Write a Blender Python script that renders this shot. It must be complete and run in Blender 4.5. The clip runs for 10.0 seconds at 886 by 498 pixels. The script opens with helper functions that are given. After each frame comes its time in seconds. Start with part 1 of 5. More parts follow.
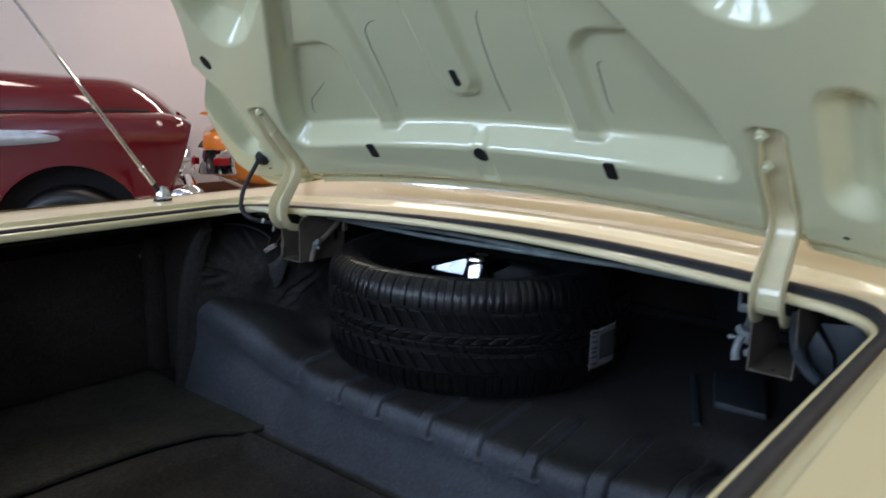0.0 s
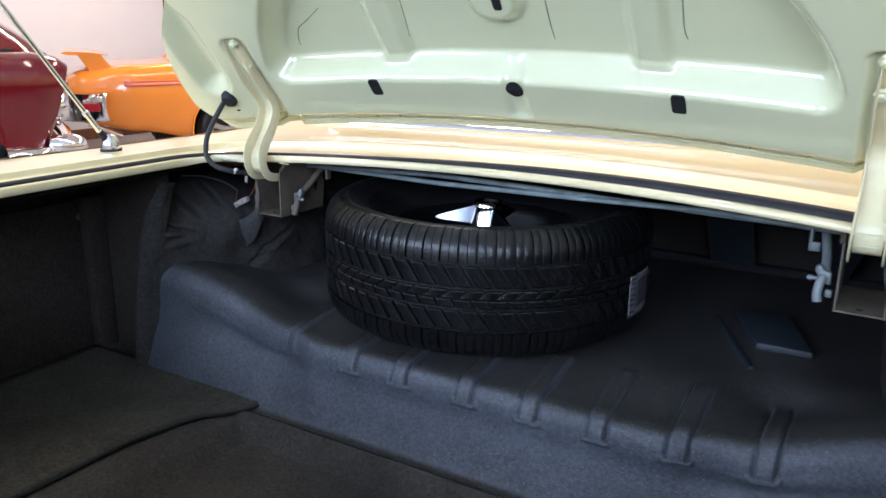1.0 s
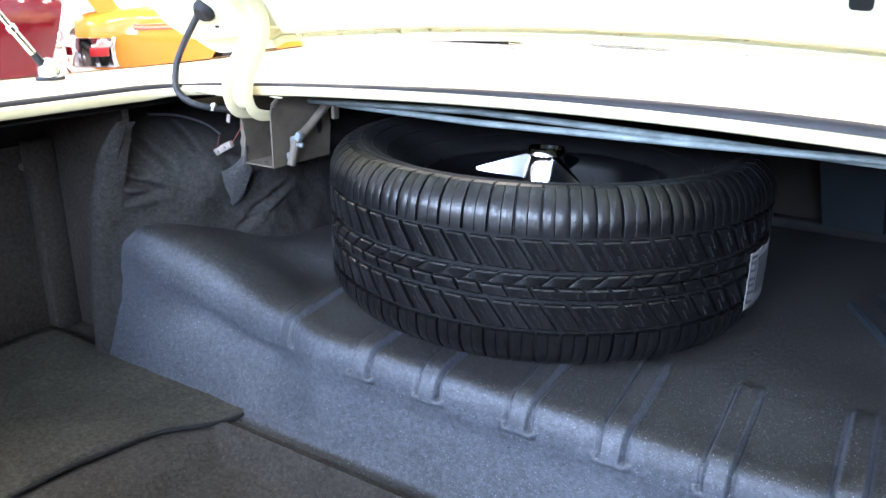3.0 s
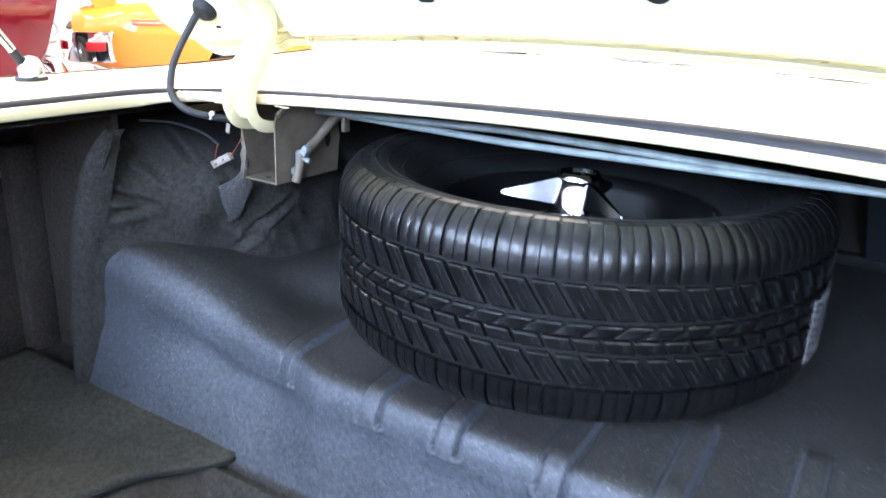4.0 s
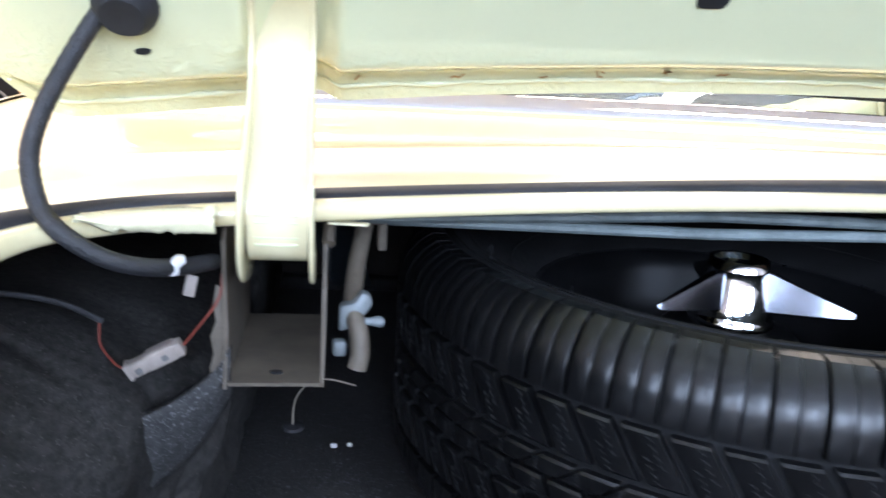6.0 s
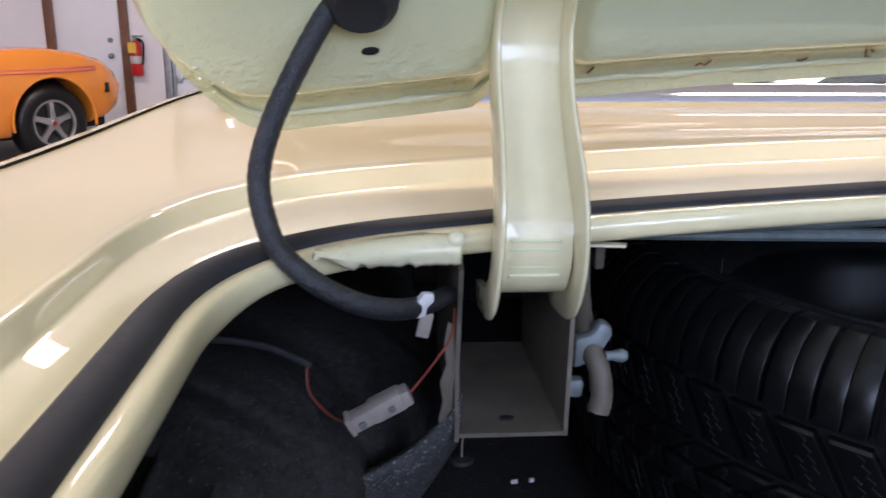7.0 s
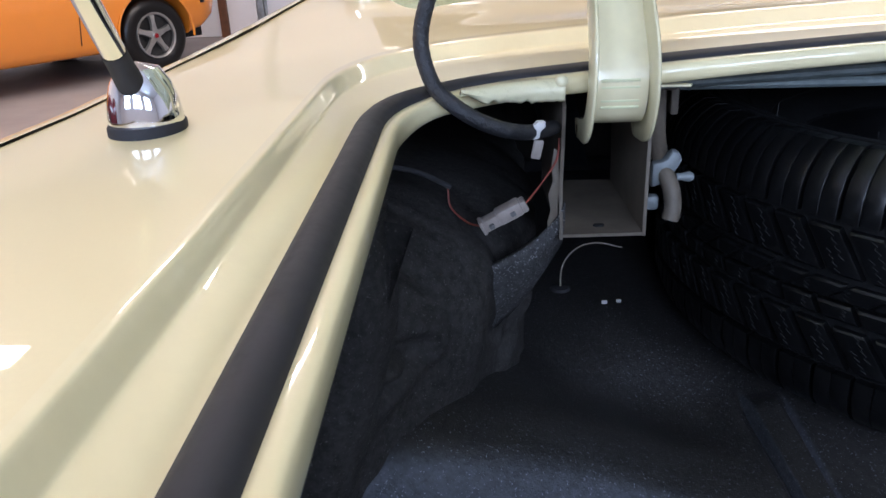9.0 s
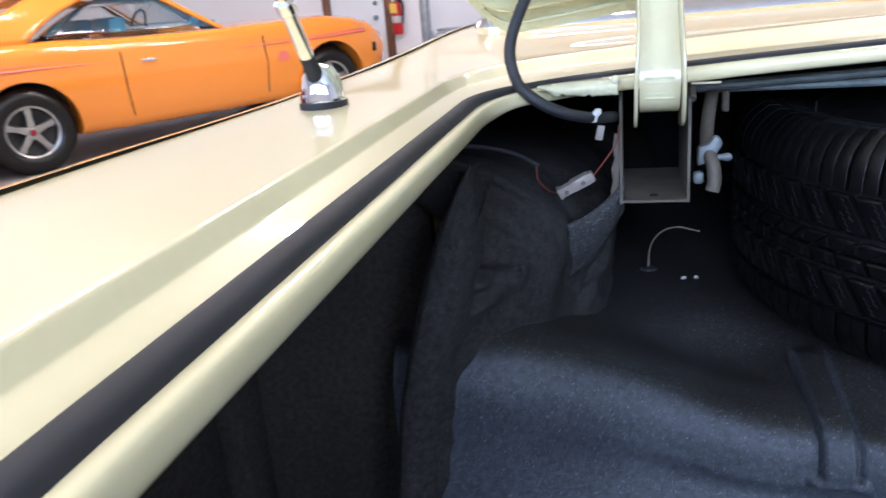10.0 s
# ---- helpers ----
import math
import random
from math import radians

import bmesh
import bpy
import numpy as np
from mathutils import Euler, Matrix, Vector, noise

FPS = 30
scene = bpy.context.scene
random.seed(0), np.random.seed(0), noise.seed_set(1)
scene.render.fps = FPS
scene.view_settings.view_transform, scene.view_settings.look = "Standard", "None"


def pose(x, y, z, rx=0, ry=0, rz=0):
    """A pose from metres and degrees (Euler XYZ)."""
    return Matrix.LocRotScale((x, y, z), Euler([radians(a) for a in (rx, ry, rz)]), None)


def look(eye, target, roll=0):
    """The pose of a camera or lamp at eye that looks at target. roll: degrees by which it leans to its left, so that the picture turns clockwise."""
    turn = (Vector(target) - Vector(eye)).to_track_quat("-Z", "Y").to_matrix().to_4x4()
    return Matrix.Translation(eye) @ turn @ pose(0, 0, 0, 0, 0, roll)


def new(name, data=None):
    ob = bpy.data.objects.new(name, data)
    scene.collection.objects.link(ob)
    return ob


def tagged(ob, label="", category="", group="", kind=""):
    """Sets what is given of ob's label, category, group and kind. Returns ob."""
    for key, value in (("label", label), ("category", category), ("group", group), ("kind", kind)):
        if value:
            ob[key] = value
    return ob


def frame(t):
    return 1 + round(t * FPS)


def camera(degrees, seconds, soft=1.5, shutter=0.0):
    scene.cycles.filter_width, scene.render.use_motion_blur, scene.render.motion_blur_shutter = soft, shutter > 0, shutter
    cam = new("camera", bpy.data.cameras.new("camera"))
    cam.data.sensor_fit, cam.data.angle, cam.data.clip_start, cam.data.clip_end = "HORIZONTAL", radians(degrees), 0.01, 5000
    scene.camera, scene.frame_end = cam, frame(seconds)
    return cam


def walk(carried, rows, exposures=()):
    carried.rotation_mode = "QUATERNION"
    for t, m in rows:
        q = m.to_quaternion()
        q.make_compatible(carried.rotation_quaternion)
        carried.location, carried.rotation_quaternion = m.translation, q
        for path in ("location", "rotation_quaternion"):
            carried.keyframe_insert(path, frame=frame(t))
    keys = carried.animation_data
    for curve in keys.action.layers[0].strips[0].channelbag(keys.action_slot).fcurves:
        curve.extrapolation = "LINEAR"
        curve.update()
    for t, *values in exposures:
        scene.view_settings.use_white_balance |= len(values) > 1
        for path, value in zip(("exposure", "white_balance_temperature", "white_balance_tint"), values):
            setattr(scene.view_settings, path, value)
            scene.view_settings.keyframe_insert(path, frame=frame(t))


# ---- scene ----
cam = camera(60.2, 10.0, 1.5, 0.3)
PATH = [
    (0, (0.852, -1.095, 1.31), (-0.415, 0.399, 0.908), 0.9),
    (0.5, (0.683, -1.158, 1.293), (-0.525, 0.346, 0.766), 0.1),
    (1, (0.545, -1.141, 1.286), (-0.428, 0.519, 0.743), 0.8),
    (1.5, (0.444, -0.983, 1.256), (-0.532, 0.668, 0.687), 0.2),
    (2, (0.394, -0.887, 1.241), (-0.694, 0.645, 0.557), -1.8),
    (2.5, (0.365, -0.858, 1.227), (-0.675, 0.726, 0.589), 0.2),
    (2.7, (0.351, -0.852, 1.214), (-0.673, 0.736, 0.56), 0.2),
    (3.8, (0.296, -0.826, 1.186), (-0.668, 0.797, 0.523), 2.0),
    (4, (0.248, -0.768, 1.196), (-0.745, 0.841, 0.546), 2.4),
    (4.5, (-0.039, -0.672, 1.196), (-0.739, 1.086, 0.547), 4.5),
    (5, (-0.198, -0.606, 1.16), (-0.373, 1.279, 0.513), 7.5),
    (5.5, (-0.328, -0.548, 1.132), (-0.176, 1.364, 0.564), 6.7),
    (5.7, (-0.409, -0.521, 1.144), (-0.13, 1.391, 0.627), 4.2),
    (6.8, (-0.603, -0.376, 1.141), (-0.378, 1.542, 0.622), 1.7),
    (7, (-0.612, -0.381, 1.137), (-0.447, 1.538, 0.599), 1.0),
    (7.5, (-0.632, -0.4, 1.139), (-0.616, 1.504, 0.528), -0.7),
    (8, (-0.638, -0.43, 1.142), (-0.641, 1.455, 0.473), -1.6),
    (8.5, (-0.643, -0.492, 1.137), (-0.707, 1.372, 0.416), -2.4),
    (9, (-0.639, -0.535, 1.138), (-0.707, 1.309, 0.365), -2.4),
    (9.5, (-0.614, -0.605, 1.143), (-0.782, 1.25, 0.415), -3.0),
    (10, (-0.563, -0.735, 1.132), (-1.036, 1.098, 0.488), -5.0),
]
walk(cam, [(r[0], look(*r[1:])) for r in PATH], [(0, -1.66, 6800, 17), (0.5, -1.25, 6800, 17), (1.0, -0.70, 6750, 19), (1.5, -0.25, 6700, 20), (2.0, 0.2, 6650, 20), (2.5, 0.8, 6600, 20), (4.0, 0.9, 6600, 20), (4.5, 0.6, 6650, 20), (5.0, 0.45, 6700, 20), (5.7, 0.35, 6750, 19), (6.8, -1.18, 6700, 27), (8.0, -1.13, 6650, 25), (9.0, -1.07, 6500, 23), (10.0, -0.62, 6350, 21)])
# Light, world and exposure
world = bpy.data.worlds.new("world")
scene.world = world
world.use_nodes = True
sky = world.node_tree.nodes.new("ShaderNodeTexSky")
sky.sky_type = "NISHITA"
sky.sun_disc = False
sky.sun_elevation = radians(38)
sky.sun_rotation = radians(200)
world.node_tree.links.new(sky.outputs["Color"], world.node_tree.nodes["Background"].inputs["Color"])
world.node_tree.nodes["Background"].inputs["Strength"].default_value = 0.08


def area(name, m, sx, sy, power, colour):
    d = bpy.data.lights.new(name, "AREA")
    d.shape, d.size, d.size_y, d.energy, d.color = "RECTANGLE", sx, sy, power, colour
    ob = new(name, d)
    ob.matrix_basis = m
    return ob


# fluorescent fixtures of the garage, and daylight in the window openings behind
LIGHTS = [(x, y) for x in (-5.2, -1.6, 2.0) for y in (0.5, 4.4)]
for lx, ly in LIGHTS:
    area("ceiling_lamp", pose(lx, ly, 3.82, 0, 0, 0), 2.3, 0.32, 92 if ly < 2 else 200, (1.0, 0.95, 0.86))
WINDOWS = [-3.6, -0.6, 2.4]
for wx in WINDOWS:
    area("window_daylight", look((wx, -4.79, 2.65), (wx, 2.0, 1.6)), 1.95, 1.45, 375, (0.52, 0.73, 1.0))


# Materials
def nodes_of(name):
    m = bpy.data.materials.new(name)
    m.use_nodes = True
    nt = m.node_tree
    return m, nt, nt.nodes["Principled BSDF"], nt.nodes.new("ShaderNodeTexCoord").outputs["Object"]


def noise_of(nt, co, scale, detail=4.0, rough=0.6):
    n = nt.nodes.new("ShaderNodeTexNoise")
    n.inputs["Scale"].default_value = scale
    n.inputs["Detail"].default_value = detail
    n.inputs["Roughness"].default_value = rough
    nt.links.new(co, n.inputs["Vector"])
    return n.outputs["Fac"]


def ramp_of(nt, fac, a, b, lo, hi):
    r = nt.nodes.new("ShaderNodeValToRGB")
    e = r.color_ramp.elements
    e[0].position, e[1].position = lo, hi
    e[0].color, e[1].color = (*a, 1), (*b, 1)
    nt.links.new(fac, r.inputs["Fac"])
    return r.outputs["Color"]


def mixed(nt, a, b, fac, mode="MIX"):
    m = nt.nodes.new("ShaderNodeMix")
    m.data_type, m.blend_type = "RGBA", mode
    for key, value in ((6, a), (7, b)):
        if isinstance(value, tuple):
            m.inputs[key].default_value = (*value, 1)
        else:
            nt.links.new(value, m.inputs[key])
    if isinstance(fac, float):
        m.inputs[0].default_value = fac
    else:
        nt.links.new(fac, m.inputs[0])
    return m.outputs[2]


def bumped(nt, bsdf, fac, strength, dist):
    b = nt.nodes.new("ShaderNodeBump")
    b.inputs["Strength"].default_value = strength
    b.inputs["Distance"].default_value = dist
    nt.links.new(fac, b.inputs["Height"])
    nt.links.new(b.outputs["Normal"], bsdf.inputs["Normal"])


def material(name, colour, rough=0.5, metal=0.0, vary=0.12, coarse=3.0, fine=60.0, bump=0.15, dist=0.001, coat=0.0, spec=0.5):
    m, nt, bsdf, co = nodes_of(name)
    big, small = noise_of(nt, co, coarse), noise_of(nt, co, fine, 3.0)
    lo = tuple(c * (1 - vary) for c in colour)
    hi = tuple(min(1.0, c * (1 + vary)) for c in colour)
    base = ramp_of(nt, big, lo, hi, 0.3, 0.7)
    base = mixed(nt, base, ramp_of(nt, small, (1 - vary,) * 3, (1, 1, 1), 0.25, 0.6), 0.6, "MULTIPLY")
    nt.links.new(base, bsdf.inputs["Base Color"])
    r = nt.nodes.new("ShaderNodeMapRange")
    r.inputs["To Min"].default_value, r.inputs["To Max"].default_value = rough * 0.8, min(1.0, rough * 1.25)
    nt.links.new(small, r.inputs["Value"])
    nt.links.new(r.outputs["Result"], bsdf.inputs["Roughness"])
    bsdf.inputs["Metallic"].default_value = metal
    bsdf.inputs["Coat Weight"].default_value = coat
    bsdf.inputs["Coat Roughness"].default_value = 0.02
    bsdf.inputs["Specular IOR Level"].default_value = spec
    if bump:
        bumped(nt, bsdf, small, bump, dist)
    return m


def felt(name, colour, fleck, amount, rough=0.95, bump=0.6, spec=0.2, top_shade=None):
    """Fibrous dark lining with pale flecks."""
    m, nt, bsdf, co = nodes_of(name)
    big, fibre, speck = noise_of(nt, co, 5.0, 5.0), noise_of(nt, co, 160.0, 4.0, 0.7), noise_of(nt, co, 540.0, 2.0)
    base = ramp_of(nt, big, tuple(c * 0.7 for c in colour), tuple(c * 1.35 for c in colour), 0.3, 0.7)
    if top_shade:  # shade put into the colour of lying faces, standing faces keep their tint
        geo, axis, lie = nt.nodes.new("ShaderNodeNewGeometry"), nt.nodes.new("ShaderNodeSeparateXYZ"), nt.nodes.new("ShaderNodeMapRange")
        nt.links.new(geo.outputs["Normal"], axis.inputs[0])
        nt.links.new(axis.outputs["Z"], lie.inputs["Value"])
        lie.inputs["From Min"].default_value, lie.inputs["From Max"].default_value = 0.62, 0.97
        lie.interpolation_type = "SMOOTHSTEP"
        base = mixed(nt, base, ramp_of(nt, big, tuple(c * 0.7 for c in top_shade), tuple(c * 1.35 for c in top_shade), 0.3, 0.7), lie.outputs["Result"])
    base = mixed(nt, base, ramp_of(nt, fibre, (0.55, 0.55, 0.55), (1.25, 1.25, 1.25), 0.3, 0.7), 1.0, "MULTIPLY")
    base = mixed(nt, base, fleck, ramp_of(nt, speck, (0, 0, 0), (1, 1, 1), 1 - amount, 1.06 - amount))
    nt.links.new(base, bsdf.inputs["Base Color"])
    bsdf.inputs["Roughness"].default_value = rough
    bsdf.inputs["Specular IOR Level"].default_value = spec
    bumped(nt, bsdf, mixed(nt, fibre, speck, 0.4), bump, 0.002)
    return m


CREAM = material("cream_paint", (0.81, 0.69, 0.40), 0.35, vary=0.03, coarse=1.5, fine=500, bump=0.012, dist=0.0003, coat=0.85, spec=0.12)
CREAM_GUTTER = material("rippled_cream_paint", (0.80, 0.69, 0.41), 0.3, vary=0.04, coarse=4, fine=130, bump=0.10, dist=0.0012, coat=1.0, spec=0.2)
CREAM_IN = material("cream_inner_paint", (0.69, 0.68, 0.435), 0.16, vary=0.025, coarse=3, fine=260, bump=0.06, dist=0.0005, coat=0.5)
CREAM_LIP = material("cream_brushed_paint", (0.72, 0.66, 0.43), 0.28, vary=0.08, coarse=22, fine=140, bump=0.25, dist=0.0012, coat=0.3)
CREAM_ARM = material("cream_arm_paint", (0.76, 0.67, 0.42), 0.2, vary=0.06, coarse=18, fine=160, bump=0.12, dist=0.0008, coat=0.5)
LID_PAINT = material("cream_lid_paint", (0.685, 0.685, 0.44), 0.15, vary=0.025, coarse=3, fine=260, bump=0.0, coat=1.0)
nt = LID_PAINT.node_tree
co = nt.nodes["Texture Coordinate"].outputs["Object"]
sep = nt.nodes.new("ShaderNodeSeparateXYZ")
nt.links.new(co, sep.inputs[0])
low_band = nt.nodes.new("ShaderNodeMapRange")
for key, value in (("From Min", 1.150), ("From Max", 1.095), ("To Min", 0.03), ("To Max", 1.0)):
    low_band.inputs[key].default_value = value
nt.links.new(sep.outputs["Z"], low_band.inputs["Value"])
bumped(nt, nt.nodes["Principled BSDF"], mixed(nt, (0.0, 0.0, 0.0), ramp_of(nt, noise_of(nt, co, 110.0, 5.0, 0.65), (0, 0, 0), (1, 1, 1), 0.42, 0.62), low_band.outputs["Result"]), 0.55, 0.0022)
CREAM_DIRTY = material("worn_cream_paint", (0.66, 0.60, 0.41), 0.32, vary=0.18, coarse=14, fine=120, bump=0.3, dist=0.001)
PRIMER = material("grey_primer", (0.120, 0.096, 0.072), 0.6, vary=0.3, coarse=25, fine=180, bump=0.3, dist=0.0006)
STEEL = material("dull_blue_grey_steel", (0.23, 0.275, 0.275), 0.45, metal=0.3, vary=0.3, coarse=22, fine=160, bump=0.2, dist=0.0006)
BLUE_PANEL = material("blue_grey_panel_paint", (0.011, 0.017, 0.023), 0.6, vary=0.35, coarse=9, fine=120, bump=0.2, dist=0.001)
GREY_BLUE = material("grey_blue_paint", (0.026, 0.037, 0.046), 0.5, vary=0.3, coarse=14, fine=120, bump=0.2, dist=0.001)
ZINC = material("pale_zinc", (0.19, 0.21, 0.215), 0.55, metal=0.3, vary=0.2, coarse=40, fine=220, bump=0.2, dist=0.0005)
CHROME = material("chrome", (0.86, 0.87, 0.88), 0.06, metal=1.0, vary=0.02, coarse=6, fine=90, bump=0.01)
SPINNER_METAL = material("hazy_old_chrome", (0.155, 0.163, 0.185), 0.16, metal=1.0, vary=0.18, coarse=16, fine=120, bump=0.05)
RUBBER = material("black_seal_rubber", (0.032, 0.031, 0.034), 0.6, vary=0.25, coarse=12, fine=150, bump=0.15, dist=0.0006, spec=0.2)
SIDEWALL = material("sidewall_rubber", (0.009, 0.009, 0.0095), 0.6, vary=0.3, coarse=18, fine=150, bump=0.15, dist=0.0006, spec=0.2)
TYRE = material("tyre_rubber", (0.0045, 0.0045, 0.005), 0.31, vary=0.3, coarse=18, fine=110, bump=0.22, dist=0.0010, spec=0.42)
RIM_BLACK = material("gloss_black_rim", (0.004, 0.004, 0.0045), 0.42, vary=0.2, coarse=12, fine=80, bump=0.05, spec=0.2)
RIM_EDGE = material("satin_black_edge", (0.008, 0.008, 0.009), 0.28, vary=0.2, coarse=12, fine=80, bump=0.05, spec=0.5)
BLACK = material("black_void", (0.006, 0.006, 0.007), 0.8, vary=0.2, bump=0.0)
LOOM = material("black_braided_sleeve", (0.022, 0.022, 0.025), 0.5, vary=0.4, coarse=60, fine=600, bump=1.0, dist=0.0011)
# Shelf top: its shade is painted in as a darker brown base colour.
SHELF = felt("spatter_trunk_lining", (0.056, 0.061, 0.073), (0.19, 0.21, 0.245), 0.36, rough=0.50, bump=0.8, spec=0.38, top_shade=(0.026, 0.024, 0.023))
FLAP = felt("speckled_carpet_flap", (0.040, 0.039, 0.039), (0.17, 0.17, 0.17), 0.40, rough=0.6, bump=1.0, spec=0.4)
HOUSE = felt("wheelhouse_lining", (0.036, 0.0335, 0.032), (0.10, 0.094, 0.09), 0.35, rough=0.85, spec=0.08)
MAT = felt("grey_green_mat", (0.056, 0.052, 0.043), (0.10, 0.10, 0.095), 0.38, spec=0.1)
SIDE = felt("black_side_lining", (0.044, 0.036, 0.031), (0.09, 0.085, 0.08), 0.33, bump=0.3, spec=0.1)
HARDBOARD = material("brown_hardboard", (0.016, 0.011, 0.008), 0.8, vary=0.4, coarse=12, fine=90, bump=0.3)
PLASTIC = material("clear_white_plastic", (0.34, 0.285, 0.25), 0.35, vary=0.12, coarse=60, fine=300, bump=0.1)
WHITE_TIE = material("white_plastic_tie", (0.52, 0.50, 0.48), 0.4, vary=0.08, bump=0.05)
RED_WIRE = material("red_wire", (0.22, 0.04, 0.025), 0.45, vary=0.15, bump=0.0)
TAN_WIRE = material("tan_wire", (0.30, 0.25, 0.20), 0.45, vary=0.15, bump=0.0)
PAPER = material("label_paper", (0.15, 0.147, 0.145), 0.6, vary=0.15, coarse=30, fine=200, bump=0.1)
LABEL_INK = material("label_ink", (0.03, 0.03, 0.04), 0.6, vary=0.1, bump=0.0)
LABEL_BLUE = material("label_grey", (0.055, 0.055, 0.06), 0.6, vary=0.15, bump=0.0)
ORANGE = material("orange_paint", (0.86, 0.27, 0.03), 0.16, vary=0.04, coarse=1.0, fine=300, bump=0.01, coat=0.7)
SEAT_BLUE = material("turquoise_vinyl", (0.04, 0.27, 0.42), 0.4, vary=0.1, coarse=5, fine=90, bump=0.1)
STRIPE = material("pink_stripe", (0.80, 0.18, 0.13), 0.3, vary=0.06, bump=0.0)
RED = material("dark_red_paint", (0.125, 0.004, 0.008), 0.12, vary=0.06, coarse=1.2, fine=300, bump=0.01, coat=0.8)
RED_LENS = material("red_lens", (0.35, 0.01, 0.02), 0.2, vary=0.1, bump=0.0)
ALLOY = material("grey_wheel_metal", (0.42, 0.42, 0.41), 0.32, metal=0.8, vary=0.15, coarse=20, fine=150, bump=0.05)
FLOOR = felt("brown_black_floor_lining", (0.052, 0.046, 0.041), (0.14, 0.13, 0.12), 0.35, spec=0.15)
DARK_ALLOY = material("dark_wheel_well", (0.02, 0.02, 0.02), 0.7, vary=0.3, bump=0.1)
WHITE_PAINT = material("white_wall_paint", (0.80, 0.78, 0.79), 0.6, vary=0.03, coarse=0.8, fine=40, bump=0.08, dist=0.002)
DOOR_WHITE = material("white_door_paint", (0.78, 0.79, 0.82), 0.45, vary=0.04, coarse=1.5, fine=60, bump=0.05)
BROWN = material("brown_wood_trim", (0.17, 0.07, 0.035), 0.5, vary=0.3, coarse=5, fine=80, bump=0.2)
CONCRETE = material("grey_concrete_floor", (0.30, 0.28, 0.275), 0.55, vary=0.22, coarse=0.9, fine=45, bump=0.25, dist=0.002)
CEILING = material("white_ceiling_paint", (0.74, 0.74, 0.74), 0.8, vary=0.04, coarse=0.7, fine=30, bump=0.1, dist=0.003)
GALV = material("galvanised_track", (0.45, 0.48, 0.50), 0.45, metal=0.7, vary=0.2, coarse=14, fine=90, bump=0.1)
EXT_RED = material("extinguisher_red", (0.55, 0.02, 0.02), 0.3, vary=0.1, bump=0.0)
TAG_YELLOW = material("yellow_tag", (0.75, 0.45, 0.06), 0.6, vary=0.1, bump=0.0)
VINYL = material("black_vinyl", (0.025, 0.025, 0.027), 0.5, vary=0.2, coarse=6, fine=120, bump=0.2)
RUST = material("rust_stain", (0.40, 0.19, 0.06), 0.8, vary=0.4, coarse=60, fine=300, bump=0.3)


def glass_of(name, tint, rough=0.0):
    m, nt, bsdf, co = nodes_of(name)
    bsdf.inputs["Base Color"].default_value = (*tint, 1)
    bsdf.inputs["Transmission Weight"].default_value = 1.0
    bsdf.inputs["Roughness"].default_value = rough
    bsdf.inputs["IOR"].default_value = 1.45
    return m


GLASS = glass_of("tinted_glass", (0.70, 0.86, 0.88))
CLEAR_GLASS = glass_of("clear_glass", (0.94, 0.98, 0.98))

# Builders
WORLD_OF = {}


def thing(name, m, label, category, group="", kind=""):
    ob = new(name)
    ob.empty_display_size = 0.1
    ob.matrix_basis = m
    WORLD_OF[ob] = m
    return tagged(ob, label, category, group, kind)


def mesh_of(name, data, mat, angle=35):
    me = bpy.data.meshes.new(name)
    if isinstance(data, bmesh.types.BMesh):
        bmesh.ops.recalc_face_normals(data, faces=data.faces)
        data.to_mesh(me)
        data.free()
    else:
        me.from_pydata(data[0], [], data[1])
        bm = bmesh.new()
        bm.from_mesh(me)
        bmesh.ops.recalc_face_normals(bm, faces=bm.faces)
        bm.to_mesh(me)
        bm.free()
    me.materials.append(mat)
    me.shade_smooth()
    me.set_sharp_from_angle(angle=radians(angle))
    return me


def part(name, data, mat, parent=None, label="", angle=35, thick=0.0):
    ob = new(name, mesh_of(name, data, mat, angle))
    if parent is not None:
        ob.parent = parent
        ob.matrix_parent_inverse = WORLD_OF.get(parent, Matrix()).inverted()
    if thick:
        s = ob.modifiers.new("thickness", "SOLIDIFY")
        s.thickness, s.offset = thick, -1
    return tagged(ob, label)


def structure(name, data, mat, label, category, angle=35):
    return tagged(part(name, data, mat, None, "", angle), label, category, "", "structure")


def join(*pieces):
    vs, fs = [], []
    for v, f in pieces:
        n = len(vs)
        vs += [tuple(p) for p in v]
        fs += [tuple(i + n for i in q) for q in f]
    return vs, fs


def moved(data, m):
    return [tuple(m @ Vector(p)) for p in data[0]], data[1]


def loft(rings, closed=True, caps=False):
    n = len(rings[0])
    vs = [tuple(p) for r in rings for p in r]
    fs = []
    for i in range(len(rings) - 1):
        for j in range(n if closed else n - 1):
            k = (j + 1) % n
            fs.append((i * n + j, i * n + k, (i + 1) * n + k, (i + 1) * n + j))
    if caps:
        fs.append(tuple(range(n)))
        fs.append(tuple((len(rings) - 1) * n + j for j in range(n)))
    return vs, fs


def lathe(profile, n=48, m=None):
    """Profile of (radius, height) round the z axis."""
    rings = [[(r * math.cos(2 * math.pi * j / n), r * math.sin(2 * math.pi * j / n), z) for j in range(n)] for r, z in profile]
    data = loft(rings)
    return moved(data, m) if m else data


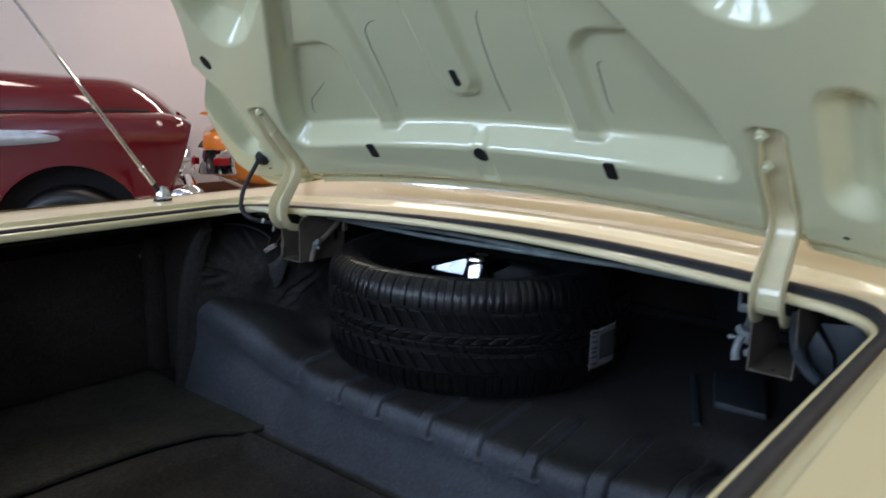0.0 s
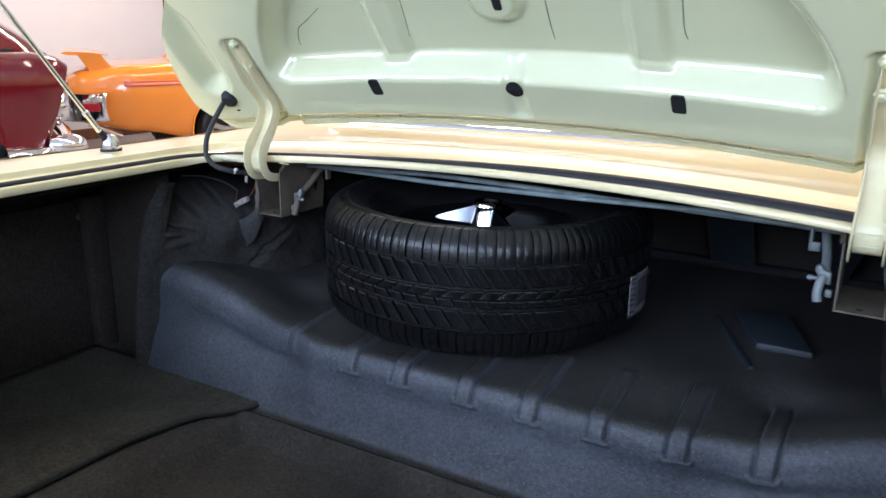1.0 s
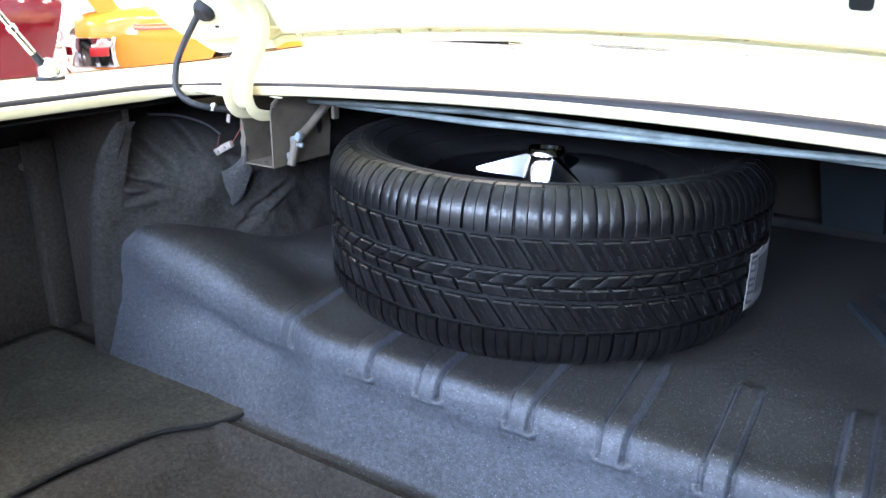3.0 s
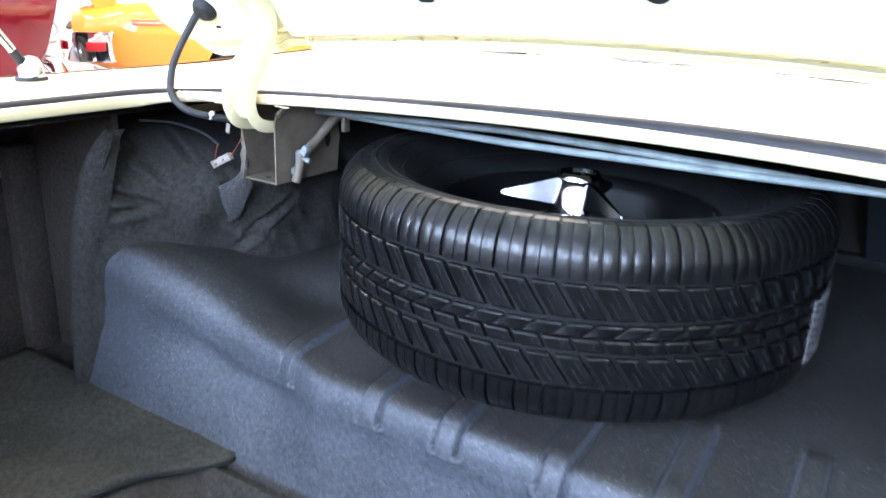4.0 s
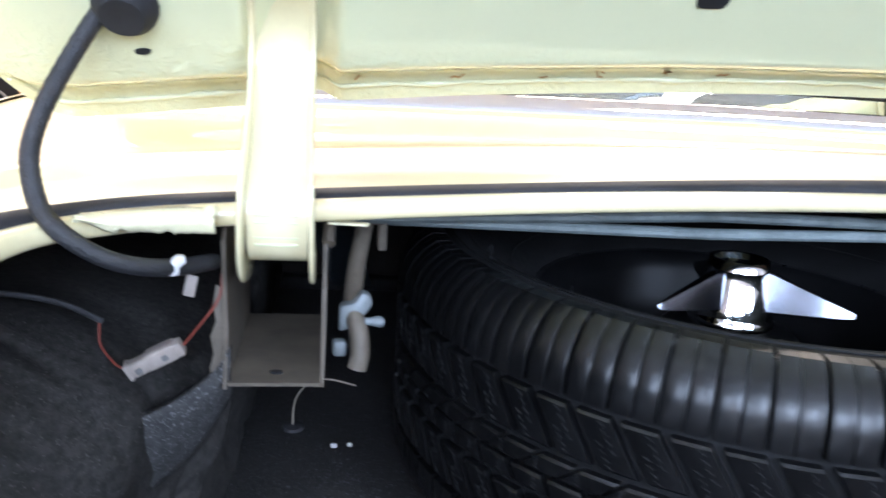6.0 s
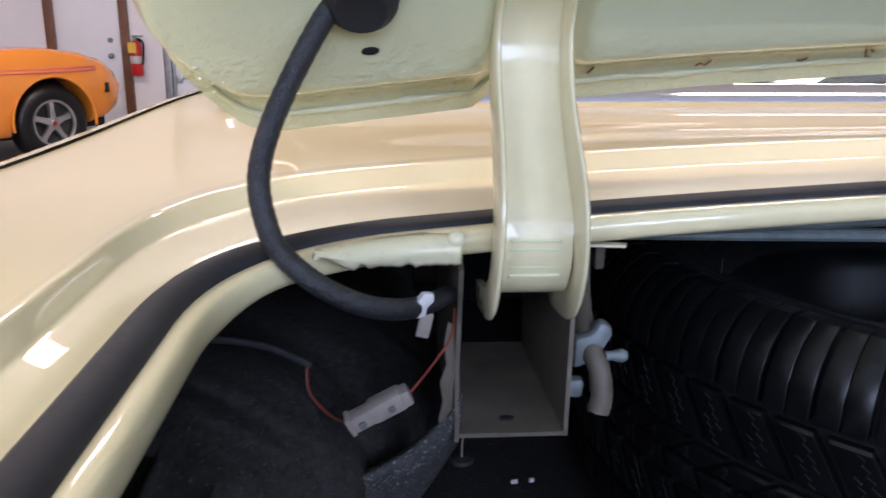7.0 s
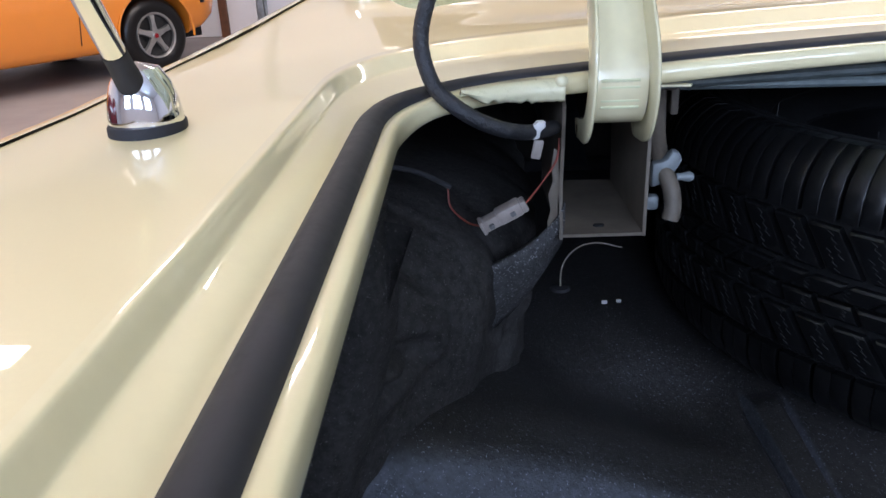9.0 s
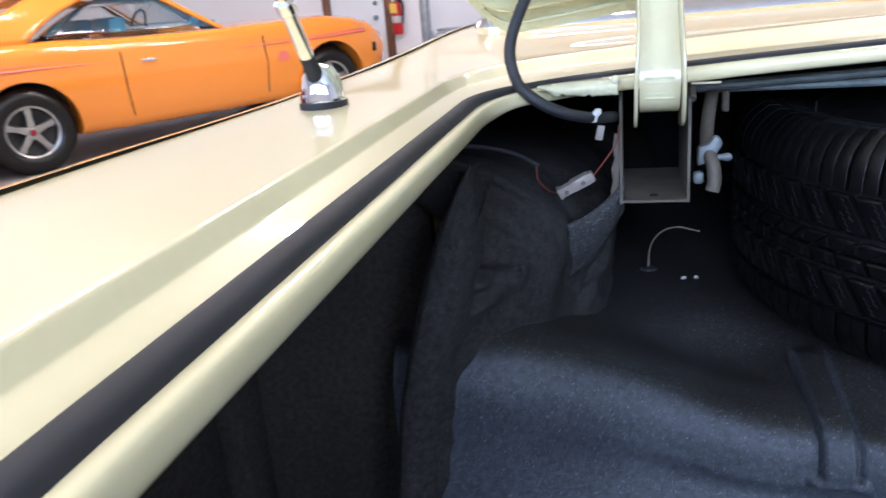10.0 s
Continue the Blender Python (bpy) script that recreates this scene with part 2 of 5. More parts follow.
def smooth_line(points, n=8):
    """Catmull-Rom through the points."""
    p = [Vector(q) for q in points]
    p = [2 * p[0] - p[1]] + p + [2 * p[-1] - p[-2]]
    out = []
    for i in range(1, len(p) - 2):
        for k in range(n):
            t = k / n
            a, b, c, d = p[i - 1], p[i], p[i + 1], p[i + 2]
            out.append(0.5 * ((2 * b) + (c - a) * t + (2 * a - 5 * b + 4 * c - d) * t * t + (3 * b - a - 3 * c + d) * t ** 3))
    out.append(p[-2])
    return out


def tube(points, radius, sides=10, caps=True, wave=0.0, flat=1.0):
    pts = [Vector(p) for p in points]
    up = Vector((0.13, 0.29, 0.95)).normalized()
    rings = []
    for i, p in enumerate(pts):
        d = (pts[min(i + 1, len(pts) - 1)] - pts[max(i - 1, 0)]).normalized()
        a = d.cross(up).normalized()
        up = a.cross(d).normalized()
        r = radius if not isinstance(radius, (list, tuple)) else radius[i]
        r *= 1 + wave * (i % 2)
        rings.append([p + a * math.cos(2 * math.pi * j / sides) * r + up * math.sin(2 * math.pi * j / sides) * r * flat for j in range(sides)])
    return loft(rings, True, caps)


def box(cx, cy, cz, sx, sy, sz, m=None, bevel=0.0, seg=2):
    bm = bmesh.new()
    bmesh.ops.create_cube(bm, size=1.0)
    bmesh.ops.scale(bm, vec=(sx, sy, sz), verts=bm.verts)
    if bevel:
        bmesh.ops.bevel(bm, geom=bm.edges, offset=bevel, segments=seg, affect="EDGES", profile=0.5)
    bmesh.ops.translate(bm, vec=(cx, cy, cz), verts=bm.verts)
    if m:
        bm.transform(m)
    bm.verts.index_update()
    data = [tuple(v.co) for v in bm.verts], [tuple(v.index for v in f.verts) for f in bm.faces]
    bm.free()
    return data


def plate(outline, depth, m=None, bevel=0.0):
    """A flat outline in xy, given depth along z."""
    bm = bmesh.new()
    f = bm.faces.new([bm.verts.new((x, y, 0)) for x, y in outline])
    r = bmesh.ops.extrude_face_region(bm, geom=[f])
    bmesh.ops.translate(bm, vec=(0, 0, depth), verts=[v for v in r["geom"] if isinstance(v, bmesh.types.BMVert)])
    if bevel:
        bmesh.ops.bevel(bm, geom=bm.edges, offset=bevel, segments=2, affect="EDGES", profile=0.5)
    if m:
        bm.transform(m)
    bm.verts.index_update()
    data = [tuple(v.co) for v in bm.verts], [tuple(v.index for v in g.verts) for g in bm.faces]
    bm.free()
    return data


def grid(nu, nv, fn):
    vs = [tuple(fn(i / nu, j / nv)) for j in range(nv + 1) for i in range(nu + 1)]
    fs = [(j * (nu + 1) + i, j * (nu + 1) + i + 1, (j + 1) * (nu + 1) + i + 1, (j + 1) * (nu + 1) + i) for j in range(nv) for i in range(nu)]
    return vs, fs


def step(a, b, x):
    t = min(1.0, max(0.0, (x - a) / (b - a)))
    return t * t * (3 - 2 * t)


def mirror(data):
    return [(-x, y, z) for x, y, z in data[0]], data[1]


def cut(data, cutters, name):
    """The mesh left when closed cutters are taken from a closed mesh."""
    a = new(name, mesh_of(name, data, BLACK))
    for c in cutters:
        b = new(name + "_cut", mesh_of(name + "_cut", c, BLACK))
        mod = a.modifiers.new("cut", "BOOLEAN")
        mod.object, mod.operation, mod.solver = b, "DIFFERENCE", "EXACT"
    bpy.context.view_layer.update()
    me = bpy.data.meshes.new_from_object(a.evaluated_get(bpy.context.evaluated_depsgraph_get()))
    out = [tuple(v.co) for v in me.vertices], [tuple(p.vertices) for p in me.polygons]
    for mod in list(a.modifiers):
        bpy.data.objects.remove(mod.object)
    bpy.data.objects.remove(a)
    return out


# ------------------------------------------------------------------ garage
RX0, RX1, RY0, RY1, RH = -7.8, 6.0, -4.6, 9.2, 3.9
structure("floor", box((RX0 + RX1) / 2, (RY0 + RY1) / 2, -0.1, RX1 - RX0 + 0.6, RY1 - RY0 + 0.6, 0.2), CONCRETE, "worn grey concrete garage floor with faint stains", "floor")
structure("ceiling", box((RX0 + RX1) / 2, (RY0 + RY1) / 2, RH + 0.1, RX1 - RX0 + 0.6, RY1 - RY0 + 0.6, 0.2), CEILING, "plain white painted garage ceiling with long lamps", "ceiling")
structure("wall_west", box(RX0 - 0.1, (RY0 + RY1) / 2, RH / 2, 0.2, RY1 - RY0 + 0.4, RH), WHITE_PAINT, "plain white painted wall behind the parked vehicles", "wall")
structure("wall_east", box(RX1 + 0.1, (RY0 + RY1) / 2, RH / 2, 0.2, RY1 - RY0 + 0.4, RH), WHITE_PAINT, "plain white painted garage side wall", "wall")
DX0, DX1, DH, GX0, GX1, GH = -4.36, -3.62, 2.06, -3.16, 1.2, 2.9


def wall_with(openings, y, thickness):
    pieces, x = [], RX0
    for a, b, z0, z1 in openings:
        pieces.append(box((x + a) / 2, y, RH / 2, a - x, thickness, RH))
        if z0 > 0:
            pieces.append(box((a + b) / 2, y, z0 / 2, b - a, thickness, z0))
        pieces.append(box((a + b) / 2, y, (z1 + RH) / 2, b - a, thickness, RH - z1))
        x = b
    pieces.append(box((x + RX1) / 2, y, RH / 2, RX1 - x, thickness, RH))
    return join(*pieces)


structure("wall_north", wall_with([(DX0, DX1, 0, DH), (GX0, GX1, 0, GH)], RY1 + 0.1, 0.2), WHITE_PAINT, "white painted wall with a door and a roll-up garage door", "wall")
structure("wall_south", wall_with([(w - 1.0, w + 1.0, 1.9, 3.4) for w in WINDOWS], RY0 - 0.1, 0.2), WHITE_PAINT, "white painted wall with three daylight windows", "wall")
for i, wx in enumerate(WINDOWS):
    w = thing("window_%d" % (i + 1), pose(wx, RY0, 1.9), "white framed garage window with daylight behind it", "window", "garage windows", "structure")
    for zz in (1.93, 2.41, 2.89, 3.37):
        part("window_frame", box(wx, RY0 - 0.10, zz, 2.0, 0.06, 0.06, None, 0.004), DOOR_WHITE, w)
    for xx in (-0.97, -0.49, 0.0, 0.49, 0.97):
        part("window_frame", box(wx + xx, RY0 - 0.10, 2.65, 0.06, 0.055, 1.42, None, 0.004), DOOR_WHITE, w)

door = thing("door_1", pose((DX0 + DX1) / 2, RY1, 0), "closed white painted door with a metal knob", "door", "", "structure")
part("door_panel", box((DX0 + DX1) / 2, RY1 + 0.03, DH / 2, DX1 - DX0 - 0.01, 0.045, DH - 0.01, None, 0.003), DOOR_WHITE, door)
knob_x = DX1 - 0.13
part("door_knob", lathe([(0.0, 0.075), (0.022, 0.07), (0.03, 0.05), (0.024, 0.035), (0.011, 0.03), (0.011, 0.0), (0.032, 0.0)], 20, pose(knob_x, RY1 + 0.006, 0.84, 90)), STEEL, door, "dull metal knob")
part("deadbolt", lathe([(0.0, 0.03), (0.024, 0.026), (0.03, 0.0)], 20, pose(knob_x, RY1 + 0.006, 1.02, 90)), STEEL, door, "dull metal deadbolt")
trim = thing("trim", pose(DX0, RY1, 0), "brown stained wooden posts beside the door and on the wall", "trim", "", "structure")
part("door_post", box(DX0 - 0.05, RY1 - 0.02, 1.1, 0.1, 0.05, 2.2, None, 0.004), BROWN, trim)
part("door_post", box(DX1 + 0.05, RY1 - 0.02, 1.1, 0.1, 0.05, 2.2, None, 0.004), BROWN, trim)
part("door_head", box((DX0 + DX1) / 2, RY1 - 0.02, 2.2 - 0.05, DX1 - DX0 + 0.0, 0.045, 0.1, None, 0.004), BROWN, trim)
part("wall_post", box(RX0 + 0.03, 5.96, RH / 2, 0.06, 0.14, RH - 0.02, None, 0.005), BROWN, trim)
base = thing("baseboard", pose(RX0, 2, 0), "low brown wooden baseboard along the white wall", "baseboard", "", "structure")
part("board", box(RX0 + 0.015, (RY0 + RY1) / 2, 0.065, 0.03, RY1 - RY0 - 0.1, 0.13, None, 0.004), BROWN, base)
part("board", box((RX0 + DX0 - 0.1) / 2, RY1 - 0.015, 0.065, DX0 - 0.12 - RX0 - 0.04, 0.03, 0.13, None, 0.004), BROWN, base)
gd = thing("garage_door_1", pose((GX0 + GX1) / 2, RY1, 0), "closed pale sectional garage door with galvanised tracks", "garage door", "", "structure")
for k in range(5):
    z0 = k * GH / 5
    part("door_section", join(box((GX0 + GX1) / 2, RY1 + 0.09, z0 + GH / 10, GX1 - GX0 - 0.02, 0.05, GH / 5 - 0.012, None, 0.006)), DOOR_WHITE, gd)
for xx in (GX0 + 0.05, GX1 - 0.05):
    part("track", join(box(xx, RY1 + 0.02, GH / 2, 0.08, 0.06, GH - 0.02, None, 0.006), box(xx + 0.06, RY1 + 0.035, GH / 2, 0.02, 0.03, GH - 0.1)), GALV, gd)
for k in range(1, 5):
    part("door_hinge", box(GX0 + 0.16, RY1 + 0.05, k * GH / 5, 0.07, 0.03, 0.09, None, 0.004), GALV, gd)
    part("strut", box((GX0 + GX1) / 2, RY1 + 0.052, k * GH / 5 + 0.05, GX1 - GX0 - 0.4, 0.02, 0.035, None, 0.004), GALV, gd)
ext = thing("fire_extinguisher", pose(-3.44, RY1 - 0.1, 0.68), "red fire extinguisher with a yellow tag hanging on the white wall", "fire extinguisher")
ex, ey = -3.44, RY1 - 0.09
part("cylinder", lathe([(0.0, 0.72), (0.06, 0.72), (0.068, 0.74), (0.068, 1.06), (0.05, 1.1), (0.022, 1.12), (0.0, 1.12)], 24, pose(ex, ey, -0.1)), EXT_RED, ext)
part("valve", join(box(ex, ey, 1.035, 0.04, 0.04, 0.05, None, 0.006), box(ex + 0.03, ey - 0.01, 1.07, 0.12, 0.025, 0.018, None, 0.004)), ZINC, ext, "metal valve and lever")
part("hose", tube(smooth_line([(ex + 0.02, ey, 1.04), (ex + 0.09, ey - 0.02, 1.0), (ex + 0.09, ey - 0.03, 0.85), (ex + 0.075, ey - 0.04, 0.75)]), 0.012), BLACK, ext, "black hose")
part("band", lathe([(0.0695, 0.86), (0.0705, 0.865), (0.0705, 0.94), (0.0695, 0.945)], 24, pose(ex, ey, -0.1)), WHITE_TIE, ext, "white printed label")
part("tag", box(ex - 0.02, ey - 0.075, 0.94, 0.09, 0.004, 0.12), TAG_YELLOW, ext, "yellow inspection tag")
part("bracket", box(ex, RY1 - 0.012, 0.9, 0.08, 0.02, 0.3, None, 0.004), BLACK, ext)
for lx, ly in LIGHTS:
    f = thing("ceiling_light", pose(lx, ly, RH), "long white fluorescent ceiling fixture", "ceiling light", "ceiling lights")
    part("housing", box(lx, ly, RH - 0.03, 2.4, 0.4, 0.055, None, 0.008), DOOR_WHITE, f)


# ------------------------------------------------------------------ yellow car
car = thing("car", pose(0, 0.6, 0), "pale yellow classic car with its trunk lid standing open", "car")


def bezier(a, b, c, n):
    a, b, c = Vector(a), Vector(b), Vector(c)
    return [(1 - t) ** 2 * a + 2 * t * (1 - t) * b + t * t * c for t in (i / n for i in range(n))]


def rear_swell(y):
    """How far the fenders stand out towards the tail."""
    return 0.03 * step(-0.08, -0.45, y)


def opening():
    """Left half of the inner rim of the trunk opening, from the rear to the middle of the front: points, and where each leads on the deck."""
    pts, lead = [], []
    for i in range(6):
        x = -0.56 * i / 6
        pts.append(Vector((x, -0.95, 0)))
        lead.append(Vector((x * 1.3, -1.08, 0)))
    for p, q in zip(bezier((-0.56, -0.95, 0), (-0.677, -0.95, 0), (-0.677, -0.84, 0), 6), bezier((-0.73, -1.08, 0), (-0.885, -1.08, 0), (-0.885, -0.84, 0), 6)):
        pts.append(p)
        lead.append(q)
    for i in range(24):
        y = -0.84 + 0.72 * i / 24
        pts.append(Vector((-0.677, y, 0)))
        lead.append(Vector((-0.855 - rear_swell(y), y, 0)))
    for p, q in zip(bezier((-0.677, -0.12, 0), (-0.676, -0.036, 0), (-0.60, -0.02, 0), 14), bezier((-0.855, -0.12, 0), (-0.855, 0.34, 0), (-0.77, 0.405, 0), 14)):
        pts.append(p)
        lead.append(q)
    for i in range(25):
        x = -0.60 + 0.60 * i / 24
        pts.append(Vector((x, 0.03 - 0.05 * (x / 0.6) ** 2, 0)))
        lead.append(Vector((x * 1.283, 0.430 - 0.042 * (x * 1.283) ** 2, 0)))
    return pts, lead


half, lead = opening()
RIM = half + [Vector((-p.x, p.y, 0)) for p in half[-2:0:-1]]
LEAD = lead + [Vector((-p.x, p.y, 0)) for p in lead[-2:0:-1]]
NR = len(RIM)
RIM_N = []
for i in range(NR):
    d = (RIM[(i + 1) % NR] - RIM[i - 1]).normalized()
    RIM_N.append(Vector((-d.y, d.x, 0)))


def rim_z(i):
    return 1.036 - 0.10 * step(-0.62, -0.95, RIM[i].y) + 0.022 * max(0.0, RIM_N[i].y) * (1 - min(1.0, abs(RIM[i].x) / 0.68) ** 2)


def rim_w(i):
    return 1 + 1.15 * max(0.0, RIM_N[i].y) ** 1.5 * (1 - 0.6 * step(0.25, -0.45, RIM[i].x))


def rim_ring(d, z):
    return [RIM[i] + RIM_N[i] * d * rim_w(i) + Vector((0, 0, rim_z(i) + z)) for i in range(NR)]


def outer_line():
    """Outer crease of the gutter, step for step with the rim."""
    out = []
    for i in range(6):
        out.append(Vector((-0.62 * i / 6, -1.0, 0)))
    out += bezier((-0.62, -1.0, 0), (-0.729, -1.0, 0), (-0.729, -0.84, 0), 6)
    out += [Vector((-0.729, -0.84 + 0.78 * i / 24, 0)) for i in range(24)]
    out += bezier((-0.729, -0.06, 0), (-0.731, 0.085, 0), (-0.61, 0.112, 0), 14)
    for i in range(25):
        x = -0.61 + 0.61 * i / 24
        out.append(Vector((x, 0.165 - 0.053 * (x / 0.61) ** 2, 0)))
    return out


crease = outer_line()
CREASE = crease + [Vector((-p.x, p.y, 0)) for p in crease[-2:0:-1]]


def gutter_ring(t, z):
    """Between the seal's foot (t 0) and the crease (t 1)."""
    foot = rim_ring(0.027, 0.0)
    return [Vector((foot[i].x + (CREASE[i].x - foot[i].x) * t, foot[i].y + (CREASE[i].y - foot[i].y) * t, rim_z(i) + z)) for i in range(NR)]


LIP = [(0.010, -1.0), (0.003, -0.96), (0.0015, -0.90), (0.0005, -0.78), (0.0, -0.6), (0.0, -0.4), (0.0002, -0.25), (0.0008, -0.11), (0.0018, 0.0), (0.0030, 0.06), (0.0045, 0.085), (0.006, 0.085), (0.010, 0.04), (0.020, -0.05), (0.027, -0.12)]
lip_rings = [[RIM[i] + RIM_N[i] * d * rim_w(i) + Vector((0, 0, rim_z(i) + z * (0.010 + 0.003 * step(0.3, 0.9, RIM_N[i].y) + (0.006 * step(0.75, 0.15, RIM_N[i].y) if z < -0.2 else 0.0)))) for i in range(NR)] for d, z in LIP]
part("trunk_gutter", loft(lip_rings + [gutter_ring(t, z) for t, z in ((0.10, 0.0004), (0.35, 0.0026), (0.62, 0.0048), (0.67, 0.0052), (0.69, 0.0056), (0.71, 0.0064), (0.73, 0.0078), (0.82, 0.0130), (0.845, 0.0146), (0.87, 0.0155), (0.90, 0.0159), (0.96, 0.0160), (1.05, 0.0160))]), CREAM_GUTTER, car, "glossy cream painted gutter round the trunk opening", 65)
SEAL = [(0.008, 0.0), (0.0085, 0.006), (0.011, 0.010), (0.0155, 0.012), (0.020, 0.0105), (0.0235, 0.006), (0.0245, -0.001)]


def seal_ring(d, z):
    flat = [(0.62 + 0.38 * step(0.3, 0.9, RIM_N[i].y)) * (1 - 0.62 * step(0.2, 0.9, RIM_N[i].y) * step(0.25, -0.42, RIM[i].x)) for i in range(NR)]
    return [RIM[i] + RIM_N[i] * d * rim_w(i) + Vector((0, 0, rim_z(i) + (z * flat[i] if z > 0 else z))) for i in range(NR)]


part("trunk_seal", loft([seal_ring(d, z) for d, z in SEAL]), RUBBER, car, "black rubber weatherstrip", 60)


def narrow(p):
    y = min(1.0, max(0.0, p.y))
    return Vector((p.x * (1 - 0.040 * y - 0.050 * y * y), p.y, p.z))


def deck_z(p):
    return 1.0520 - 0.10 * step(-0.62, -0.95, p.y) + 0.016 * step(0.12, 0.6, p.y) - 0.010 * step(0.80, 1.0, abs(p.x)) + 0.007 * (1 - min(1, abs(p.x))) * step(0.0, 0.2, p.y)


deck_rings = []
first = gutter_ring(1.05, 0.0160)
for k in range(13):
    t = k / 12
    ring = []
    for i in range(NR):
        p = first[i].lerp(LEAD[i], t)
        z = first[i].z * (1 - step(0, 0.5, t)) + deck_z(p) * step(0, 0.5, t)
        ring.append(narrow(Vector((p.x, p.y, z))))
    deck_rings.append(ring)
part("rear_deck", loft(deck_rings), CREAM, car, "glossy cream deck round the trunk opening", 50)

SHOULDER = [(0.855, 1.0513), (0.864, 1.0504), (0.871, 1.0478), (0.877, 1.0425), (0.884, 1.0340), (0.900, 1.0180), (0.940, 0.988), (0.980, 0.955), (1.008, 0.910), (1.018, 0.85), (1.02, 0.7), (1.01, 0.55), (0.985, 0.40), (0.96, 0.30)]
for side in (-1, 1):
    rows = []
    ys = [-1.08 + 0.096 * i for i in range(30)]
    for x, z in SHOULDER:
        rows.append([narrow(Vector((side * (x + rear_swell(y)), y, z + (0.016 * step(0.12, 0.6, y) + 0.0025 * step(0.0, 0.2, y)) * step(0.95, 1.04, z) - 0.10 * step(-0.62, -0.95, y) * step(0.6, 0.9, z)))) for y in ys])
    part("rear_fender", loft(rows, False), CREAM, car, "glossy cream rear fender", 50)
    corner = bezier((-0.855, -0.12, 0), (-0.855, 0.34, 0), (-0.77, 0.405, 0), 14) + [Vector((-0.77, 0.405, 0))]
    out = []
    for k in range(9):
        t = k / 8
        row = []
        for i, c in enumerate(corner):
            q = Vector((-0.855, -0.12 + 0.525 * i / 14, 0))
            p = c.lerp(q, t)
            row.append(narrow(Vector((-side * p.x, p.y, deck_z(p)))))
        out.append(row)
    part("deck_corner", loft(out, False), CREAM, car, "", 50)
    sail = grid(8, 16, lambda u, v: narrow(Vector((side * (0.77 + 0.085 * u), 0.405 + 1.32 * v, deck_z(Vector((0.77 + 0.085 * u, 0.405 + 1.32 * v, 0)))))))
    part("quarter_panel", sail, CREAM, car, "", 50)
part("tail_panel", box(0, -1.075, 0.66, 1.74, 0.02, 0.52, None, 0.008), CREAM, car)
part("rear_bumper", tube(smooth_line([(-1.06, -0.9, 0.5), (-1.02, -1.12, 0.5), (-0.6, -1.19, 0.5), (0, -1.21, 0.5), (0.6, -1.19, 0.5), (1.02, -1.12, 0.5), (1.06, -0.9, 0.5)]), 0.07, 12), CHROME, car, "chrome bumper")
wline = [(x / 20 * 0.77, 0.430 - 0.042 * (x / 20 * 0.77) ** 2, 1.074) for x in range(-20, 21)]
wz = [narrow(Vector((x, y, deck_z(Vector((x, y, 0))) + 0.006))) for x, y, z in wline]
BAND = [(-0.003, -0.010), (-0.002, -0.003), (0.000, 0.0015), (0.004, 0.0060), (0.011, 0.0115), (0.019, 0.0160), (0.025, 0.0180), (0.029, 0.0165), (0.030, 0.002)]
part("window_trim", loft([[p + Vector((0, dy, dz)) for p in wz] for dy, dz in BAND], False), CHROME, car, "broad chrome trim along the rear window", 60)
for side in (-1, 1):
    part("trim_corner", tube(smooth_line([(side * 0.70, 0.418, 1.073), (side * 0.752, 0.405, 1.070), (side * 0.772, 0.43, 1.073), (side * 0.765, 0.52, 1.082)], 6), 0.013, 8), CHROME, car, "chrome trim corner")


def window_pt(u, v):
    x = -0.755 + 1.51 * u
    p = Vector((x, 0.452 - 0.042 * x * x, 1.090 - 0.02 * x * x))
    q = Vector((x * 0.82, 1.28 - 0.1 * x * x, 1.47 - 0.06 * x * x))
    w = p.lerp(q, v)
    return (w.x, w.y, w.z + 0.05 * math.sin(math.pi * v))


part("rear_window", grid(24, 12, window_pt), GLASS, car, "tinted rear window glass", 60, 0.005)
part("roof", grid(16, 8, lambda u, v: (-0.62 + 1.24 * u, 1.29 + 1.3 * v - 0.1 * (1.24 * u - 0.62) ** 2, 1.47 - 0.06 * (1.24 * u - 0.62) ** 2 + 0.05 * math.sin(math.pi * v))), CREAM, car, "", 60, 0.02)
for side in (-1, 1):
    part("roof_pillar", grid(6, 8, lambda u, v: Vector((side * 0.755, 0.44, 1.075)).lerp(Vector((side * 0.62, 1.24, 1.45)), v).lerp(Vector((side * 0.80, 1.15, 1.06)).lerp(Vector((side * 0.63, 1.7, 1.46)), v), u)), CREAM, car, "", 60, 0.02)
part("cabin_floor", box(0, 1.9, 0.75, 1.5, 1.6, 0.05), BLACK, car)
part("package_tray", box(0, 0.75, 1.050, 1.50, 0.68, 0.012, None, 0.004), VINYL, car, "black vinyl package tray")
part("rear_seat", box(0, 1.16, 0.95, 1.30, 0.16, 0.27, None, 0.05), VINYL, car, "black vinyl rear seat back")
part("headliner", grid(12, 6, lambda u, v: (-0.60 + 1.2 * u, 1.31 + 1.24 * v, 1.438 - 0.06 * (1.2 * u - 0.6) ** 2 + 0.045 * math.sin(math.pi * v))), VINYL, car, "dark headliner", 60)
for s in (-1, 1):
    part("front_seat", box(s * 0.34, 1.95, 0.95, 0.50, 0.14, 0.40, None, 0.05), VINYL, car, "black vinyl front seat back")

